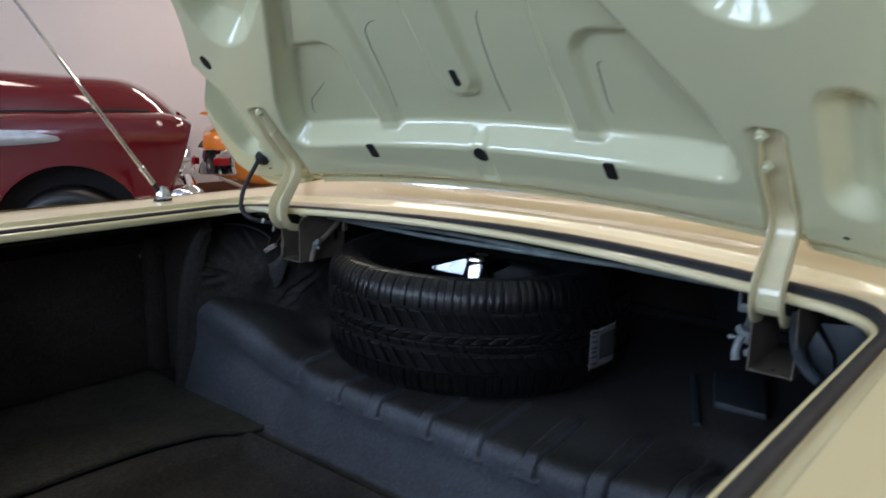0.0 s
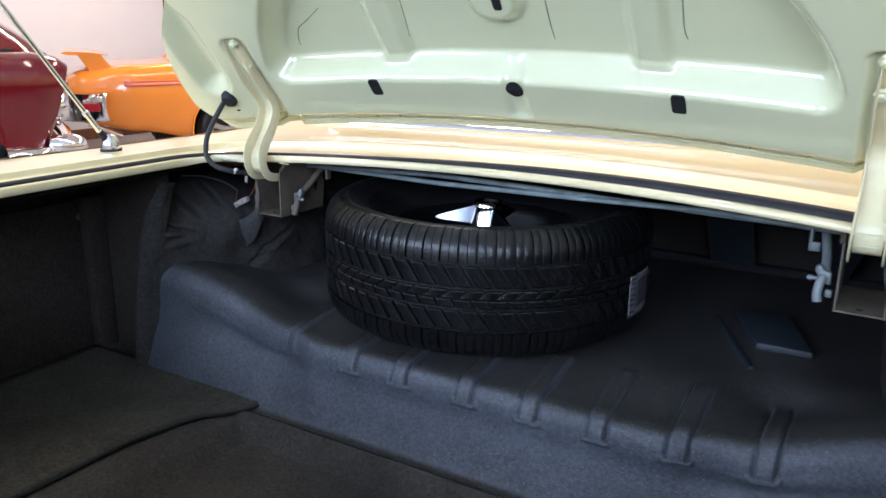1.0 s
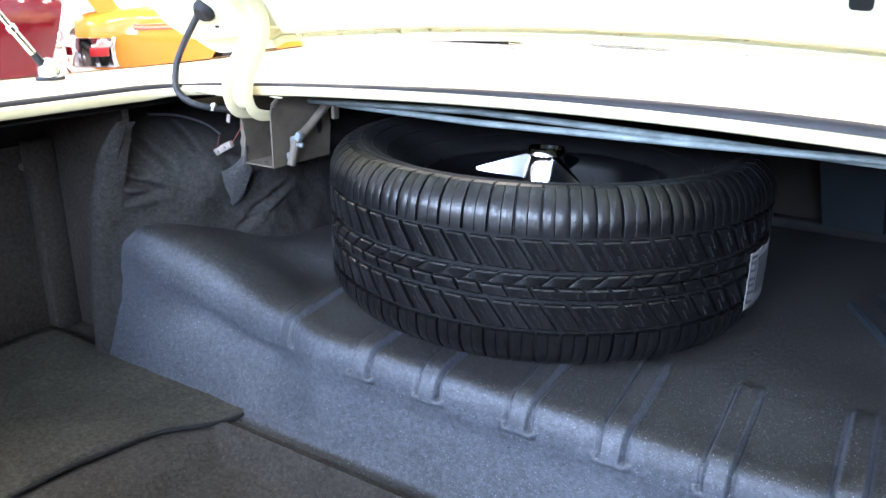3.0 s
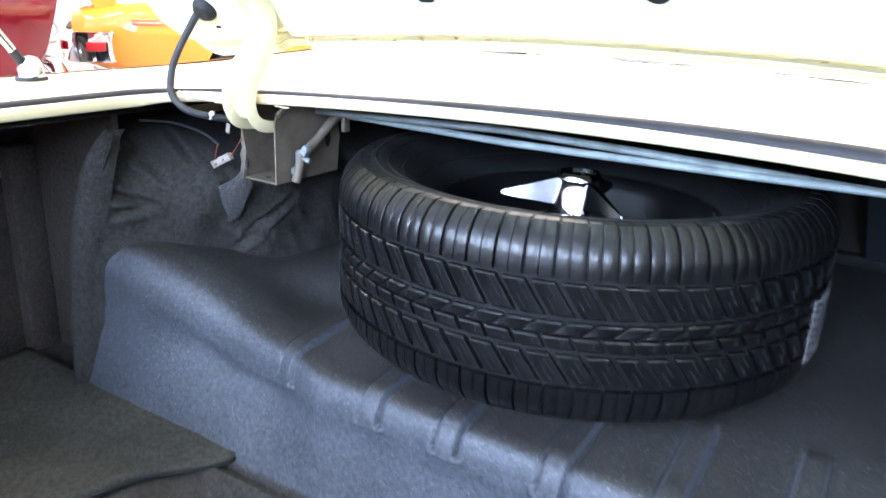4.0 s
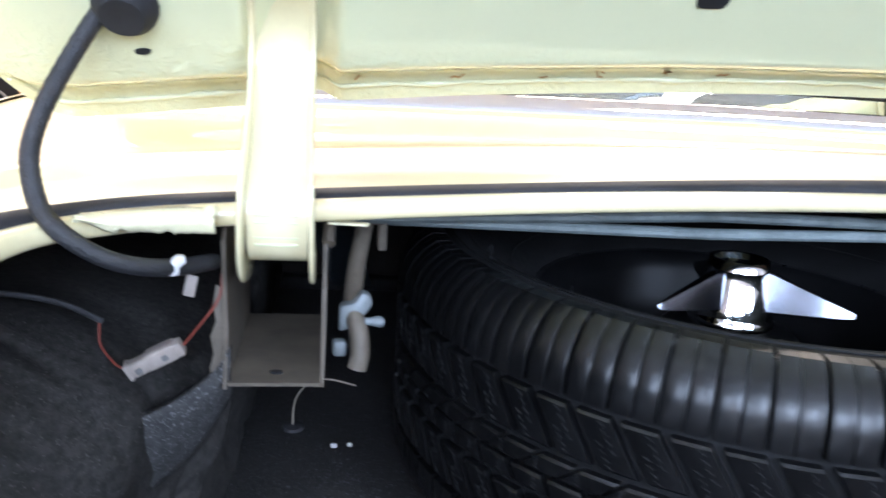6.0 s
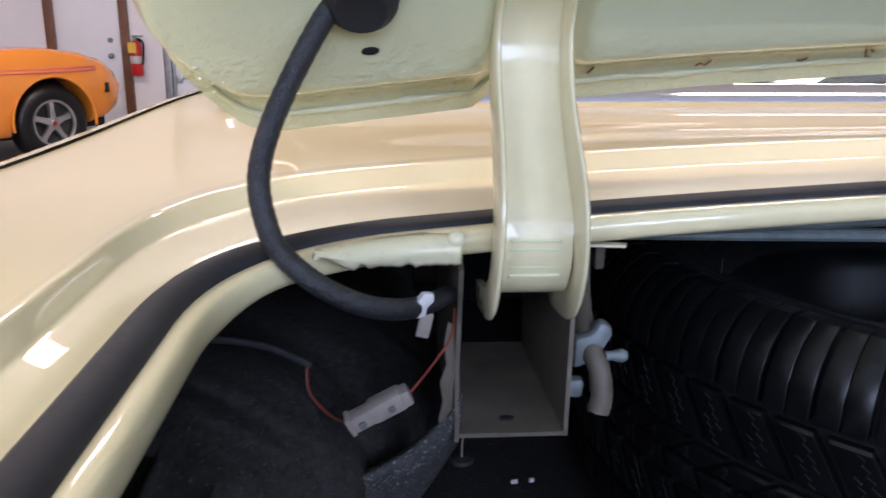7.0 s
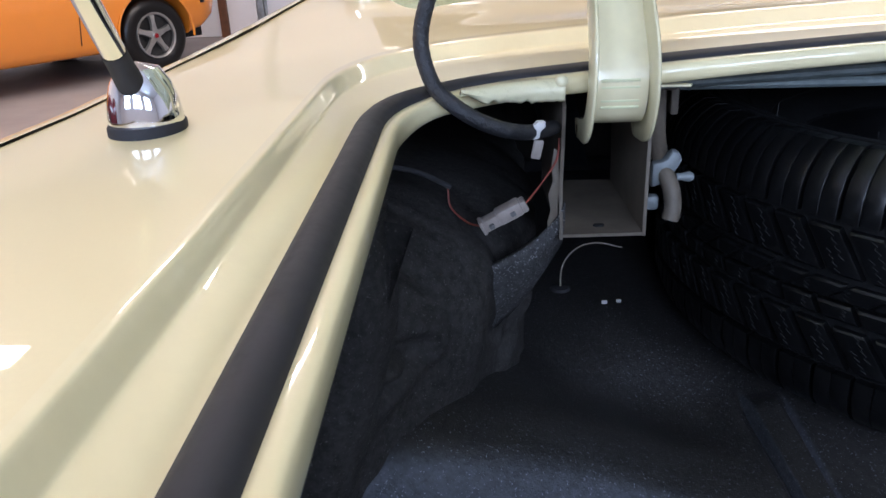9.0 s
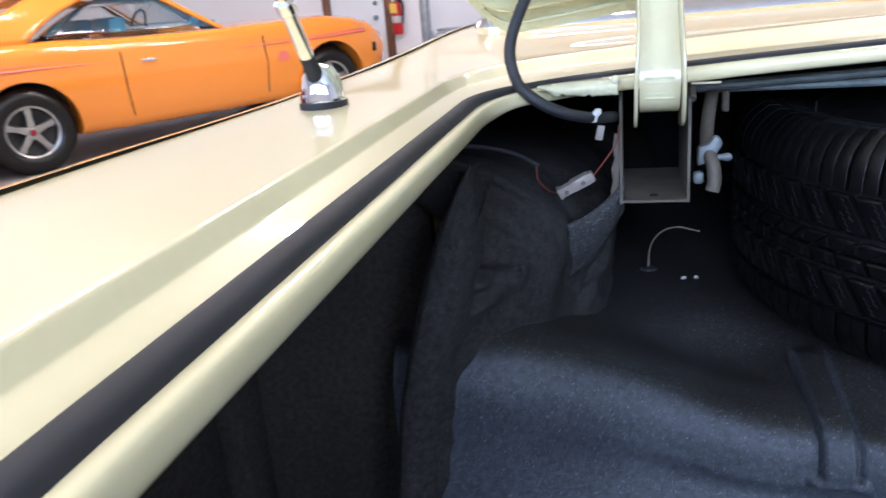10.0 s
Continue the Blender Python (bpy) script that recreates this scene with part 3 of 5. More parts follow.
# front half of the body
for side in (-1, 1):
    for name, ya, yb, label in (("door_panel", 1.712, 2.76, "glossy cream door"), ("front_fender", 2.768, 3.84, "glossy cream front fender")):
        rows = []
        for x, z in SHOULDER:
            rows.append([narrow(Vector((side * (x - 0.10 * step(3.4, 3.9, y)), y, z - 0.05 * step(2.8, 3.84, y) * step(0.5, 1.0, z)))) for y in (ya + (yb - ya) * k / 14 for k in range(15))])
        part(name, loft(rows, False), CREAM, car, label, 50, 0.004)
    part("sill_top", grid(3, 12, lambda u, v: narrow(Vector((side * (0.79 + 0.065 * u), 1.73 + 1.06 * v, 1.050)))), CREAM, car, "", 50, 0.01)
    part("windshield_pillar", tube([(side * 0.66, 2.98, 1.03), (side * 0.60, 2.60, 1.445)], 0.022, 10), CREAM, car)
    part("headlamp", lathe([(0.0, 0.04), (0.06, 0.035), (0.085, 0.015), (0.09, 0.0), (0.10, -0.01), (0.10, -0.05)], 24, pose(side * 0.66, 3.86, 0.72, -90, 0, 0)), CHROME, car, "round chrome headlamp")
part("hood", grid(24, 20, lambda u, v: narrow(Vector(((-0.858 + 1.716 * u) * (1 - 0.10 * step(0.6, 1.0, v)), 2.90 + 0.96 * v, 1.048 + 0.045 * (1 - (2 * u - 1) ** 2) - 0.075 * step(0.2, 1.0, v))))), CREAM, car, "glossy cream hood", 50, 0.006)
part("windshield", grid(16, 8, lambda u, v: Vector((-0.68 + 1.36 * u, 2.97 + 0.06 * (1 - (2 * u - 1) ** 2), 1.045)).lerp(Vector((-0.60 + 1.2 * u, 2.60, 1.44 + 0.02 * (1 - (2 * u - 1) ** 2))), v)), GLASS, car, "tinted windshield glass", 60, 0.005)
part("cowl", box(0, 2.93, 1.025, 1.5, 0.10, 0.02, None, 0.006), CREAM, car)
part("nose_panel", box(0, 3.84, 0.72, 1.56, 0.03, 0.44, None, 0.012), CREAM, car)
part("grille", box(0, 3.862, 0.70, 1.0, 0.02, 0.16, None, 0.006), CHROME, car, "chrome grille")
part("front_bumper", tube(smooth_line([(-0.92, 3.6, 0.48), (-0.88, 3.90, 0.48), (-0.5, 3.97, 0.48), (0, 3.99, 0.48), (0.5, 3.97, 0.48), (0.88, 3.90, 0.48), (0.92, 3.6, 0.48)]), 0.06, 12), CHROME, car, "chrome bumper")
part("floor_pan", box(0, 1.45, 0.34, 1.70, 4.6, 0.05, None, 0.01), BLACK, car)

# trunk tub
for s in (-1, 1):
    part("side_lining", box(s * 0.985, -0.35, 0.745, 0.012, 1.42, 0.36), SIDE, car, "black side lining of the trunk")
    upright = Matrix(((s, 0, 0, 0), (0, 0, 1, -0.094), (0, 1, 0, 0), (0, 0, 0, 1)))
    part("front_lining", plate([(0.738, 0.55), (0.985, 0.55), (0.985, 0.928), (0.925, 0.978), (0.884, 1.008), (0.738, 1.008)], 0.012, upright), SIDE, car, "black lining ahead of the side pocket")
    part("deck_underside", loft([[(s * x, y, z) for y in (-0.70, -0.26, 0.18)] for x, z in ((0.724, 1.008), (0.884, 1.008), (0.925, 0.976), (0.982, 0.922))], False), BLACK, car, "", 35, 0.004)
part("rear_lining", box(0, -0.985, 0.72, 1.94, 0.012, 0.38), SIDE, car, "black lining at the tail")
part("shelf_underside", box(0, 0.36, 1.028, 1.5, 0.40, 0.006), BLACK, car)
for s in (-1, 1):
    part("side_board", box(s * 0.972, -0.52, 0.755, 0.010, 0.86, 0.34, None, 0.003), SIDE, car, "black lining board")
    part("side_board", box(s * 0.952, -0.118, 0.755, 0.03, 0.05, 0.36, None, 0.006), SIDE, car, "black lining board")
    for yy in (-0.142, -0.074):
        part("lining_clip", lathe([(0.0, 0.006), (0.005, 0.005), (0.007, 0.0)], 12, pose(s * 0.966, yy, 0.889, 0, -90 * s, 0)), PRIMER, car)


def floor_z(x, y):
    inside = min(step(-0.445, -0.40, x), step(-0.445, -0.40, -x), step(-0.205, -0.240, y), step(-0.97, -0.9, y))
    rim = 0.013 * math.exp(-((y + 0.204) / 0.009) ** 2) * step(-0.47, -0.42, x) * step(-0.47, -0.42, -x)
    return 0.585 - 0.028 * inside + rim + 0.0015 * noise.noise((x * 9, y * 9, 0))


part("trunk_floor", grid(150, 180, lambda u, v: (-0.99 + 1.98 * u, -0.985 + 0.9 * v, floor_z(-0.99 + 1.98 * u, -0.985 + 0.9 * v))), FLOOR, car, "dark brownish fibrous trunk floor lining", 60)
BEADS = [-0.387, -0.232, -0.125, 0.002, 0.116, 0.227, 0.345, 0.46]


def ridge_z(x):
    return 0.727 + 0.088 * step(0.40, 0.70, abs(x))


def shelf_pt(u, v):
    """v runs from the floor over the rounded edge to the back."""
    x = -0.775 + 1.55 * u
    zr = ridge_z(x)
    yr = -0.131 + 0.03 * step(0.30, 0.42, abs(x)) - 0.03 * step(0.5, 0.7, abs(x))
    prof = [(-0.184, 0.586), (-0.166, 0.597), (yr - 0.013, 0.60 + (zr - 0.60) * 0.5), (yr - 0.011, zr - 0.026), (yr - 0.009, zr - 0.009), (yr - 0.002, zr + 0.005), (yr + 0.013, zr + 0.012), (yr + 0.05, zr + 0.015), (yr + 0.14, zr + 0.028), (yr + 0.26, 0.757 + 0.3 * (zr - 0.727)), (0.45, 0.757), (0.78, 0.757)]
    k = step(0.33, 0.50, abs(x))
    soft = [(yr - 0.011, zr - 0.045), (yr - 0.005, zr - 0.016), (yr + 0.008, zr + 0.002), (yr + 0.030, zr + 0.009), (yr + 0.070, zr + 0.008), (yr + 0.15, zr - 0.010), (yr + 0.26, 0.762)]
    for n, (sy, sz) in enumerate(soft):
        prof[3 + n] = (prof[3 + n][0] + (sy - prof[3 + n][0]) * k, prof[3 + n][1] + (sz - prof[3 + n][1]) * k)
    f = v * (len(prof) - 1)
    i = min(int(f), len(prof) - 2)
    t = f - i
    q = [prof[max(i - 1, 0)], prof[i], prof[i + 1], prof[min(i + 2, len(prof) - 1)]]
    y, z = [0.5 * (2 * q[1][k] + (q[2][k] - q[0][k]) * t + (2 * q[0][k] - 5 * q[1][k] + 4 * q[2][k] - q[3][k]) * t * t + (3 * q[1][k] - q[0][k] - 3 * q[2][k] + q[3][k]) * t ** 3) for k in (0, 1)]
    lift = groove = 0.0
    for b in BEADS:
        w = step(0.0155, 0.0105, abs(x - b))
        lift = max(lift, w * step(3.05, 3.30, f) * step(8.15, 7.9, f))
        foot = step(0.026, 0.017, abs(x - b)) * step(2.82, 2.98, f) * step(3.32, 3.18, f)
        lift = max(lift, 1.0 * foot)
        groove += math.exp(-((abs(x - b) - 0.0150) / 0.0030) ** 2) * step(3.05, 3.3, f) * step(8.15, 7.9, f)
    lump = 0.0022 * noise.noise((x * 7, y * 7, z * 7))
    nz = step(3, 6, f)
    lump -= 0.0045 * groove
    return x, y - (0.0062 * lift + lump) * (1 - nz), z + (0.0062 * lift + lump) * nz


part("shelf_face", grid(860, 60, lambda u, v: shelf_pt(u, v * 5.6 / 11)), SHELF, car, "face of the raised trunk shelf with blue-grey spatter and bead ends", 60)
part("shelf_top", grid(860, 66, lambda u, v: shelf_pt(u, (5.6 + 5.4 * v) / 11)), SHELF, car, "top of the trunk shelf with pressed beads, shade painted into its dark colour", 60)


# wheelhouses
def house_pt(s):
    line = smooth_line([(-0.754, -0.160, 0), (-0.732, -0.142, 0), (-0.700, -0.106, 0), (-0.662, -0.045, 0), (-0.632, 0.008, 0), (-0.606, 0.050, 0), (-0.592, 0.085, 0), (-0.586, 0.16, 0), (-0.586, 0.4, 0), (-0.586, 0.76, 0)], 8)
    n = len(line) - 1

    def fn(u, v):
        f = u * n
        i = min(int(f), n - 1)
        p = line[i].lerp(line[i + 1], f - i)
        a = v * 1.0
        z = 0.56 + 0.33 * min(a / 0.6, 1.0)
        out = 0.0
        if a > 0.6:
            g = (a - 0.6) / 0.4 * math.pi / 2
            z = 0.89 + (0.095 - 0.022 * step(0.36, 0.60, u)) * math.sin(g)
            out = 0.26 * (1 - math.cos(g))
        sink = 0.012 * step(0.80, 0.87, z) + 0.02 * step(0.60, 0.85, z) * (1 - step(-0.02, 0.08, p.y))
        fold = 0.007 * noise.noise((p.x * 9, p.y * 14, z * 8)) + 0.005 * noise.noise((p.x * 22, p.y * 26, z * 34 + p.y * 20))
        for u0, z0, u1, z1, hgt in ((0.205, 0.977, 0.290, 0.918, 0.007), (0.330, 0.984, 0.366, 0.936, 0.007), (0.100, 0.907, 0.262, 0.881, 0.011), (0.130, 0.872, 0.265, 0.876, 0.008), (0.245, 0.984, 0.311, 0.972, 0.009), (0.513, 0.820, 0.722, 0.864, 0.012), (0.47, 0.800, 0.60, 0.822, 0.008)):
            eu, ez = (u1 - u0) * 0.65, z1 - z0
            k = min(1.0, max(0.0, ((u - u0) * 0.65 * eu + (z - z0) * ez) / (eu * eu + ez * ez)))
            side = ((u - u0) * 0.65 * ez - (z - z0) * eu) / math.hypot(eu, ez)
            d = math.hypot((u - u0) * 0.65 - k * eu, z - z0 - k * ez)
            fade = math.sin(math.pi * min(1, max(0, k * 0.86 + 0.07)))
            fold -= hgt * fade * (math.exp(-(d / 0.006) ** 2) - 0.55 * math.exp(-((d - 0.013) / 0.007) ** 2) * (1 if side > 0 else 0.5))
        near = 1 - step(0.0, 0.24, u)
        out *= step(0.0, 0.16, u)
        return p.x - out + fold * (1 - near) + sink * 0.6 * (1 - near) + near * (0.012 * step(0.575, 0.72, z) + 0.078 * min(1.0, max(0.0, (z - 0.70) / 0.3)) ** 1.5), p.y + out * 0.45 + fold * (step(0.38, 0.60, u) * 1.4 - 0.8) + near * 0.022 * step(0.88, 1.0, z), z
    return fn


left_house = grid(400, 200, house_pt(-1))
for data in (left_house, mirror(left_house)):
    part("wheelhouse", data, HOUSE, car, "wheelhouse covered with wrinkled dark carpet", 60)
edge = smooth_line([(-0.781, -0.17, 0.575), (-0.775, -0.17, 0.66), (-0.759, -0.17, 0.78), (-0.735, -0.168, 0.872), (-0.716, -0.163, 0.934), (-0.700, -0.149, 0.974), (-0.690, -0.134, 0.994)], 8)
EDGE_W = [(-0.004, 0.010), (-0.002, 0.002), (0.003, -0.003), (0.010, -0.004), (0.019, -0.002), (0.026, 0.003), (0.030, 0.008), (0.034, 0.016), (0.037, 0.026)]


def edge_band(u, v):
    """Flat flange of the wheelhouse lining, bending into the arch."""
    f = u * (len(edge) - 1)
    i = min(int(f), len(edge) - 2)
    p, d = edge[i].lerp(edge[i + 1], f - i), (edge[i + 1] - edge[i]).normalized()
    side = Vector((d.z, 0, -d.x)).normalized()
    g = v * (len(EDGE_W) - 1)
    k = min(int(g), len(EDGE_W) - 2)
    w = EDGE_W[k][0] + (EDGE_W[k + 1][0] - EDGE_W[k][0]) * (g - k)
    y = EDGE_W[k][1] + (EDGE_W[k + 1][1] - EDGE_W[k][1]) * (g - k)
    taper = 1 - 0.85 * step(0.62, 1.0, u)
    q = p + side * w * taper
    return q.x, p.y + y + 0.0015 * noise.noise((q.x * 20, q.z * 25, 1)), q.z


left_edge = grid(70, 40, edge_band)
for data in (left_edge, mirror(left_edge)):
    part("lining_flange", data, HOUSE, car, "folded edge flange of the wheelhouse lining", 60)
# carpet flap below the left hinge box, mat
flap = smooth_line([(-0.567, 0.000, 0.948), (-0.577, 0.000, 0.931), (-0.600, -0.003, 0.911), (-0.638, -0.006, 0.892)], 8)
low = smooth_line([(-0.567, 0.014, 0.909), (-0.584, 0.015, 0.880), (-0.603, 0.017, 0.852), (-0.628, 0.014, 0.829)], 8)
part("carpet_flap", loft([[a.lerp(b, k / 10) + Vector((0, -0.005 * math.sin(math.pi * k / 10) + 0.002 * noise.noise((a.x * 30, k * 0.4, 2)), 0)) for a, b in zip(flap, low)] for k in range(11)], False), FLAP, car, "loose sheet of speckled carpet under the hinge", 60, 0.006)
mat_edge = smooth_line([(-0.437, -0.153, 0), (-0.434, -0.180, 0), (-0.458, -0.222, 0), (-0.496, -0.270, 0), (-0.516, -0.345, 0), (-0.527, -0.42, 0), (-0.53, -0.65, 0), (-0.53, -0.93, 0)], 8)
mat_back = [Vector((-0.94, -0.152 - 0.77 * i / (len(mat_edge) - 1), 0)) for i in range(len(mat_edge))]
mat = tagged(part("floor_mat", loft([[a.lerp(b, k / 20) + Vector((0, 0, 0.598 + 0.002 * noise.noise((a.x * 8 + k, a.y * 8, 0)))) for a, b in zip(mat_edge, mat_back)] for k in range(21)], False), MAT, None, "", 60, 0.008), "grey-green felt mat lying on the trunk floor", "mat")
# thin black line that follows the edge of the mat
part("mat_edge_line", tube([p + Vector((0.001, 0, 0.592)) for p in mat_edge], 0.003, 6), BLACK, mat)
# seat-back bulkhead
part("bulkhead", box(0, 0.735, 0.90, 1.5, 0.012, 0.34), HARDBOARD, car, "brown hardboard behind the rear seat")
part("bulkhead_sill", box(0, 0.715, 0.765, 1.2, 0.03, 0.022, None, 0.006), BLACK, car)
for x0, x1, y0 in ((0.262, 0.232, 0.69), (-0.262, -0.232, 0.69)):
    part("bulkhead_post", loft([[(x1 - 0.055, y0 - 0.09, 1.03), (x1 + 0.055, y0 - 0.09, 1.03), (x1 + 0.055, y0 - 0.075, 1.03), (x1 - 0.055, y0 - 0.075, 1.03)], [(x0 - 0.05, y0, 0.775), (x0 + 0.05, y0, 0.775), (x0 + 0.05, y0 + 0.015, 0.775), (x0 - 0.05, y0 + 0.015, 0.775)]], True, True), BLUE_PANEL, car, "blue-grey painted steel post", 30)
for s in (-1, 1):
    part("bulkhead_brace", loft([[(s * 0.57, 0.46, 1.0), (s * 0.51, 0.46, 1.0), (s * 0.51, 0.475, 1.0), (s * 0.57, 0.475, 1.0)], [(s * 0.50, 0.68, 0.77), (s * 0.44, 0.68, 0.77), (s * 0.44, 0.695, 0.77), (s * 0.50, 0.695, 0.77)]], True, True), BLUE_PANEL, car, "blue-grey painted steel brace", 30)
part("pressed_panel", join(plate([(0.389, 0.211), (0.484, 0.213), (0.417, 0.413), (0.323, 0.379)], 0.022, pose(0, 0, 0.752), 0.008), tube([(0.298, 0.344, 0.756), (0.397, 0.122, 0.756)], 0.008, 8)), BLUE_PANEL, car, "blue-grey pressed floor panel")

# trunk lid
LID_O = Vector((0, 0.047, 1.057))
LID_V = Vector((0, -0.641, 0.767))
LID_N = Vector((0, -0.767, -0.641))


def lid_at(x, v, h):
    """Place on the lid: x across, v up from the hinge edge, h out of the inner face."""
    crown = 0.060 * (1 - (x / 0.72) ** 2)
    return LID_O + Vector((x, 0, 0)) + LID_V * v + LID_N * (h - crown)


def half_w(v, x=-1):
    """Half width of the lid, which narrows upwards, less so on the far side."""
    return 0.735 - (0.185 if x < 0 else 0.05) * step(0.07, 0.60, v)


def inside(px, pv, poly, soft, corner=0.05, r=0.17):
    """1 well inside a convex outline with rounded corners, falling to 0 at its edge."""
    d, miss = 9.0, 0.0
    for (ax, av), (bx, bv) in zip(poly, poly[1:] + poly[:1]):
        ex, ev = bx - ax, bv - av
        n = math.hypot(ex, ev)
        e = ((px - ax) * ev - (pv - av) * ex) / n - corner
        d, miss = min(d, e), miss + min(e, 0.0) ** 2
    d = corner + (d if d > 0 else -math.sqrt(miss))
    t = min(1.0, max(0.0, d / soft))
    if t < r:
        return t * t / (2 * r * (1 - r))
    return 1 - (1 - t) ** 2 / (2 * r * (1 - r)) if t > 1 - r else (t - r / 2) / (1 - r)


def inside_r(px, pv, cx, cv, hx, hv, r, soft):
    qx, qv = abs(px - cx) - hx + r, abs(pv - cv) - hv + r
    d = math.hypot(max(qx, 0), max(qv, 0)) + min(max(qx, qv), 0) - r
    return step(0.0, soft, -d)


MAIN = [(-0.495, 0.114), (-0.495, 0.19), (-0.20, 0.64), (0.20, 0.64), (0.495, 0.19), (0.495, 0.114)]


def lid_depth(x, v):
    ax = abs(x)
    v -= 0.027
    h = -0.020 * step(0.040, 0.014, v)
    m = inside(x, v, MAIN, 0.038, 0.05, 0.34)
    h -= 0.047 * m
    deep = step(0.55, 1.0, m)
    h += 0.016 * inside_r(x, v, -0.008, 0.53, 0.052, 0.325, 0.05, 0.020) * deep
    bend = 0.03 * step(0.17, 0.09, v) if x > 0 else 0.0
    h += 0.013 * step(0.184, 0.208, ax) * (1 - inside_r(ax, v, 0.395 + bend, 0.11, 0.157, 0.243, 0.06, 0.022)) * deep
    h -= 0.006 * inside_r(x, v, 0.0, 0.09, 0.024, 0.055, 0.018, 0.014)
    h -= 0.030 * inside_r(ax, v, 0.632, 0.205, 0.046, 0.11, 0.046, 0.042)
    h -= 0.042 * inside(ax + 0.8 * (0.735 - half_w(v + 0.027, x)), v, [(0.36, 0.55), (0.46, 0.86), (0.67, 0.86), (0.67, 0.42), (0.55, 0.36)], 0.055, 0.06)
    h -= 0.012 * inside_r(ax, v, 0.530, 0.105, 0.030, 0.130, 0.02, 0.016)
    h -= 0.035 * step(0.712, 0.735, ax + 0.735 - half_w(v + 0.027, x))
    h -= 0.02 * step(0.92, 0.96, v)
    h += 0.0010 * noise.noise((x * 9, v * 9, 3.0))
    return h


def lid_edge(x):
    return 0.024 - 0.013 * (min(0.70, abs(x)) / 0.65) ** 2 + 0.085 * step(0.655, 0.737, abs(x)) ** 2


def lid_pt(u, v):
    e = lid_edge(-0.735 + 1.47 * u)
    w = e + (0.97 - e) * v
    x = (2 * u - 1) * half_w(w, u - 0.5)
    return lid_at(x, w, lid_depth(x, w - 0.8 * (e - 0.02) * (1 - v)))


lid = part("trunk_lid", grid(380, 330, lid_pt), LID_PAINT, car, "inner face of the open lid with pressed ribs and pockets", 60)
part("lid_skin", grid(40, 30, lambda u, v: lid_at((2 * u - 1) * (half_w(0.02 + 0.95 * v, u - 0.5) - 0.004), lid_edge(-0.731 + 1.462 * u) + 0.004 + (0.975 - lid_edge(-0.731 + 1.462 * u)) * v, -0.072 + 0.05 * (1 - math.sin(math.pi * min(1, max(0, v)))) * 0.6)), CREAM, lid, "glossy outer skin of the lid", 60, 0.002)
for s in (-1, 1):
    part("lid_flange", loft([[lid_at(s * half_w(0.13 + 0.84 * k / 20, s), 0.13 + 0.84 * k / 20, h) for k in range(21)] for h in (-0.035, -0.072)], False), CREAM_IN, lid, "", 60, 0.003)
seam = [x / 200 * 0.70 for x in range(-200, 201)]
part("lid_hem", tube([lid_at(x, lid_edge(x) + 0.013 + 0.0025 * noise.noise((x * 22, 0, 7)), lid_depth(x, 0.034) + 0.0003) for x in seam], [0.0022 * (1 + 0.9 * noise.noise((x * 40, 3, 1)) + 0.6 * noise.noise((x * 120, 9, 1))) for x in seam], 8, True, 0.0, 0.8), CREAM_IN, lid, "lumpy sealed seam of the lid", 60)
bm_rng = random.Random(11)
for k in range(70):
    x = bm_rng.choice((-1, 1)) * bm_rng.uniform(0.52, 0.70)
    v = lid_edge(x) + bm_rng.uniform(0.006, 0.05)
    part("sealer_lump", lathe([(0.0, 0.0014), (0.0014, 0.0011), (0.0026, 0.0)], 7, Matrix.Translation(lid_at(x, v, lid_depth(x, v) - 0.0002)) @ LID_N.to_track_quat("Z", "Y").to_matrix().to_4x4() @ Matrix.Diagonal((bm_rng.uniform(0.3, 1.1), bm_rng.uniform(0.3, 0.6), 0.6, 1))), CREAM_IN, lid)
# Holes are black discs on the panel; their inner shade is colour only.
for x, v, w, hgt, rnd in ((-0.27, 0.131, 0.011, 0.017, 0.004), (0.268, 0.131, 0.011, 0.017, 0.004), (0.0, 0.131, 0.0155, 0.0155, 0.0155), (0.0, 0.285, 0.0075, 0.017, 0.006), (-0.575, 0.379, 0.010, 0.017, 0.012), (-0.616, 0.081, 0.0044, 0.0022, 0.012), (0.616, 0.081, 0.0044, 0.0022, 0.012)):
    out = []
    for k in range(24):
        a = 2 * math.pi * k / 24
        e = 0.35 if rnd < 0.01 else 1.0
        out.append((w * math.copysign(abs(math.cos(a)) ** e, math.cos(a)), hgt * math.copysign(abs(math.sin(a)) ** e, math.sin(a))))
    rings = [[lid_at(x + px * f, v + pv * f, max(lid_depth(x + px, v + pv), lid_depth(x, v)) + dz) for px, pv in out] for f, dz in ((1.0, -0.004), (1.0, 0.0008), (0.9, 0.0010), (0.02, 0.0008))]
    part("lid_hole_disc", loft(rings), BLACK, lid, "black disc painted for the shade inside a punched hole")
SLITS = [
    [(-0.325, 0.296), (-0.365, 0.271), (-0.387, 0.258), (-0.400, 0.236), (-0.403, 0.220)],
    [(-0.108, 0.422), (-0.122, 0.420), (-0.138, 0.409), (-0.147, 0.388), (-0.158, 0.300), (-0.166, 0.232)],
    [(0.118, 0.426), (0.109, 0.410), (0.099, 0.345), (0.095, 0.261), (0.096, 0.226)],
    [(0.310, 0.333), (0.304, 0.333), (0.300, 0.325), (0.298, 0.293), (0.297, 0.251), (0.301, 0.235)],
]
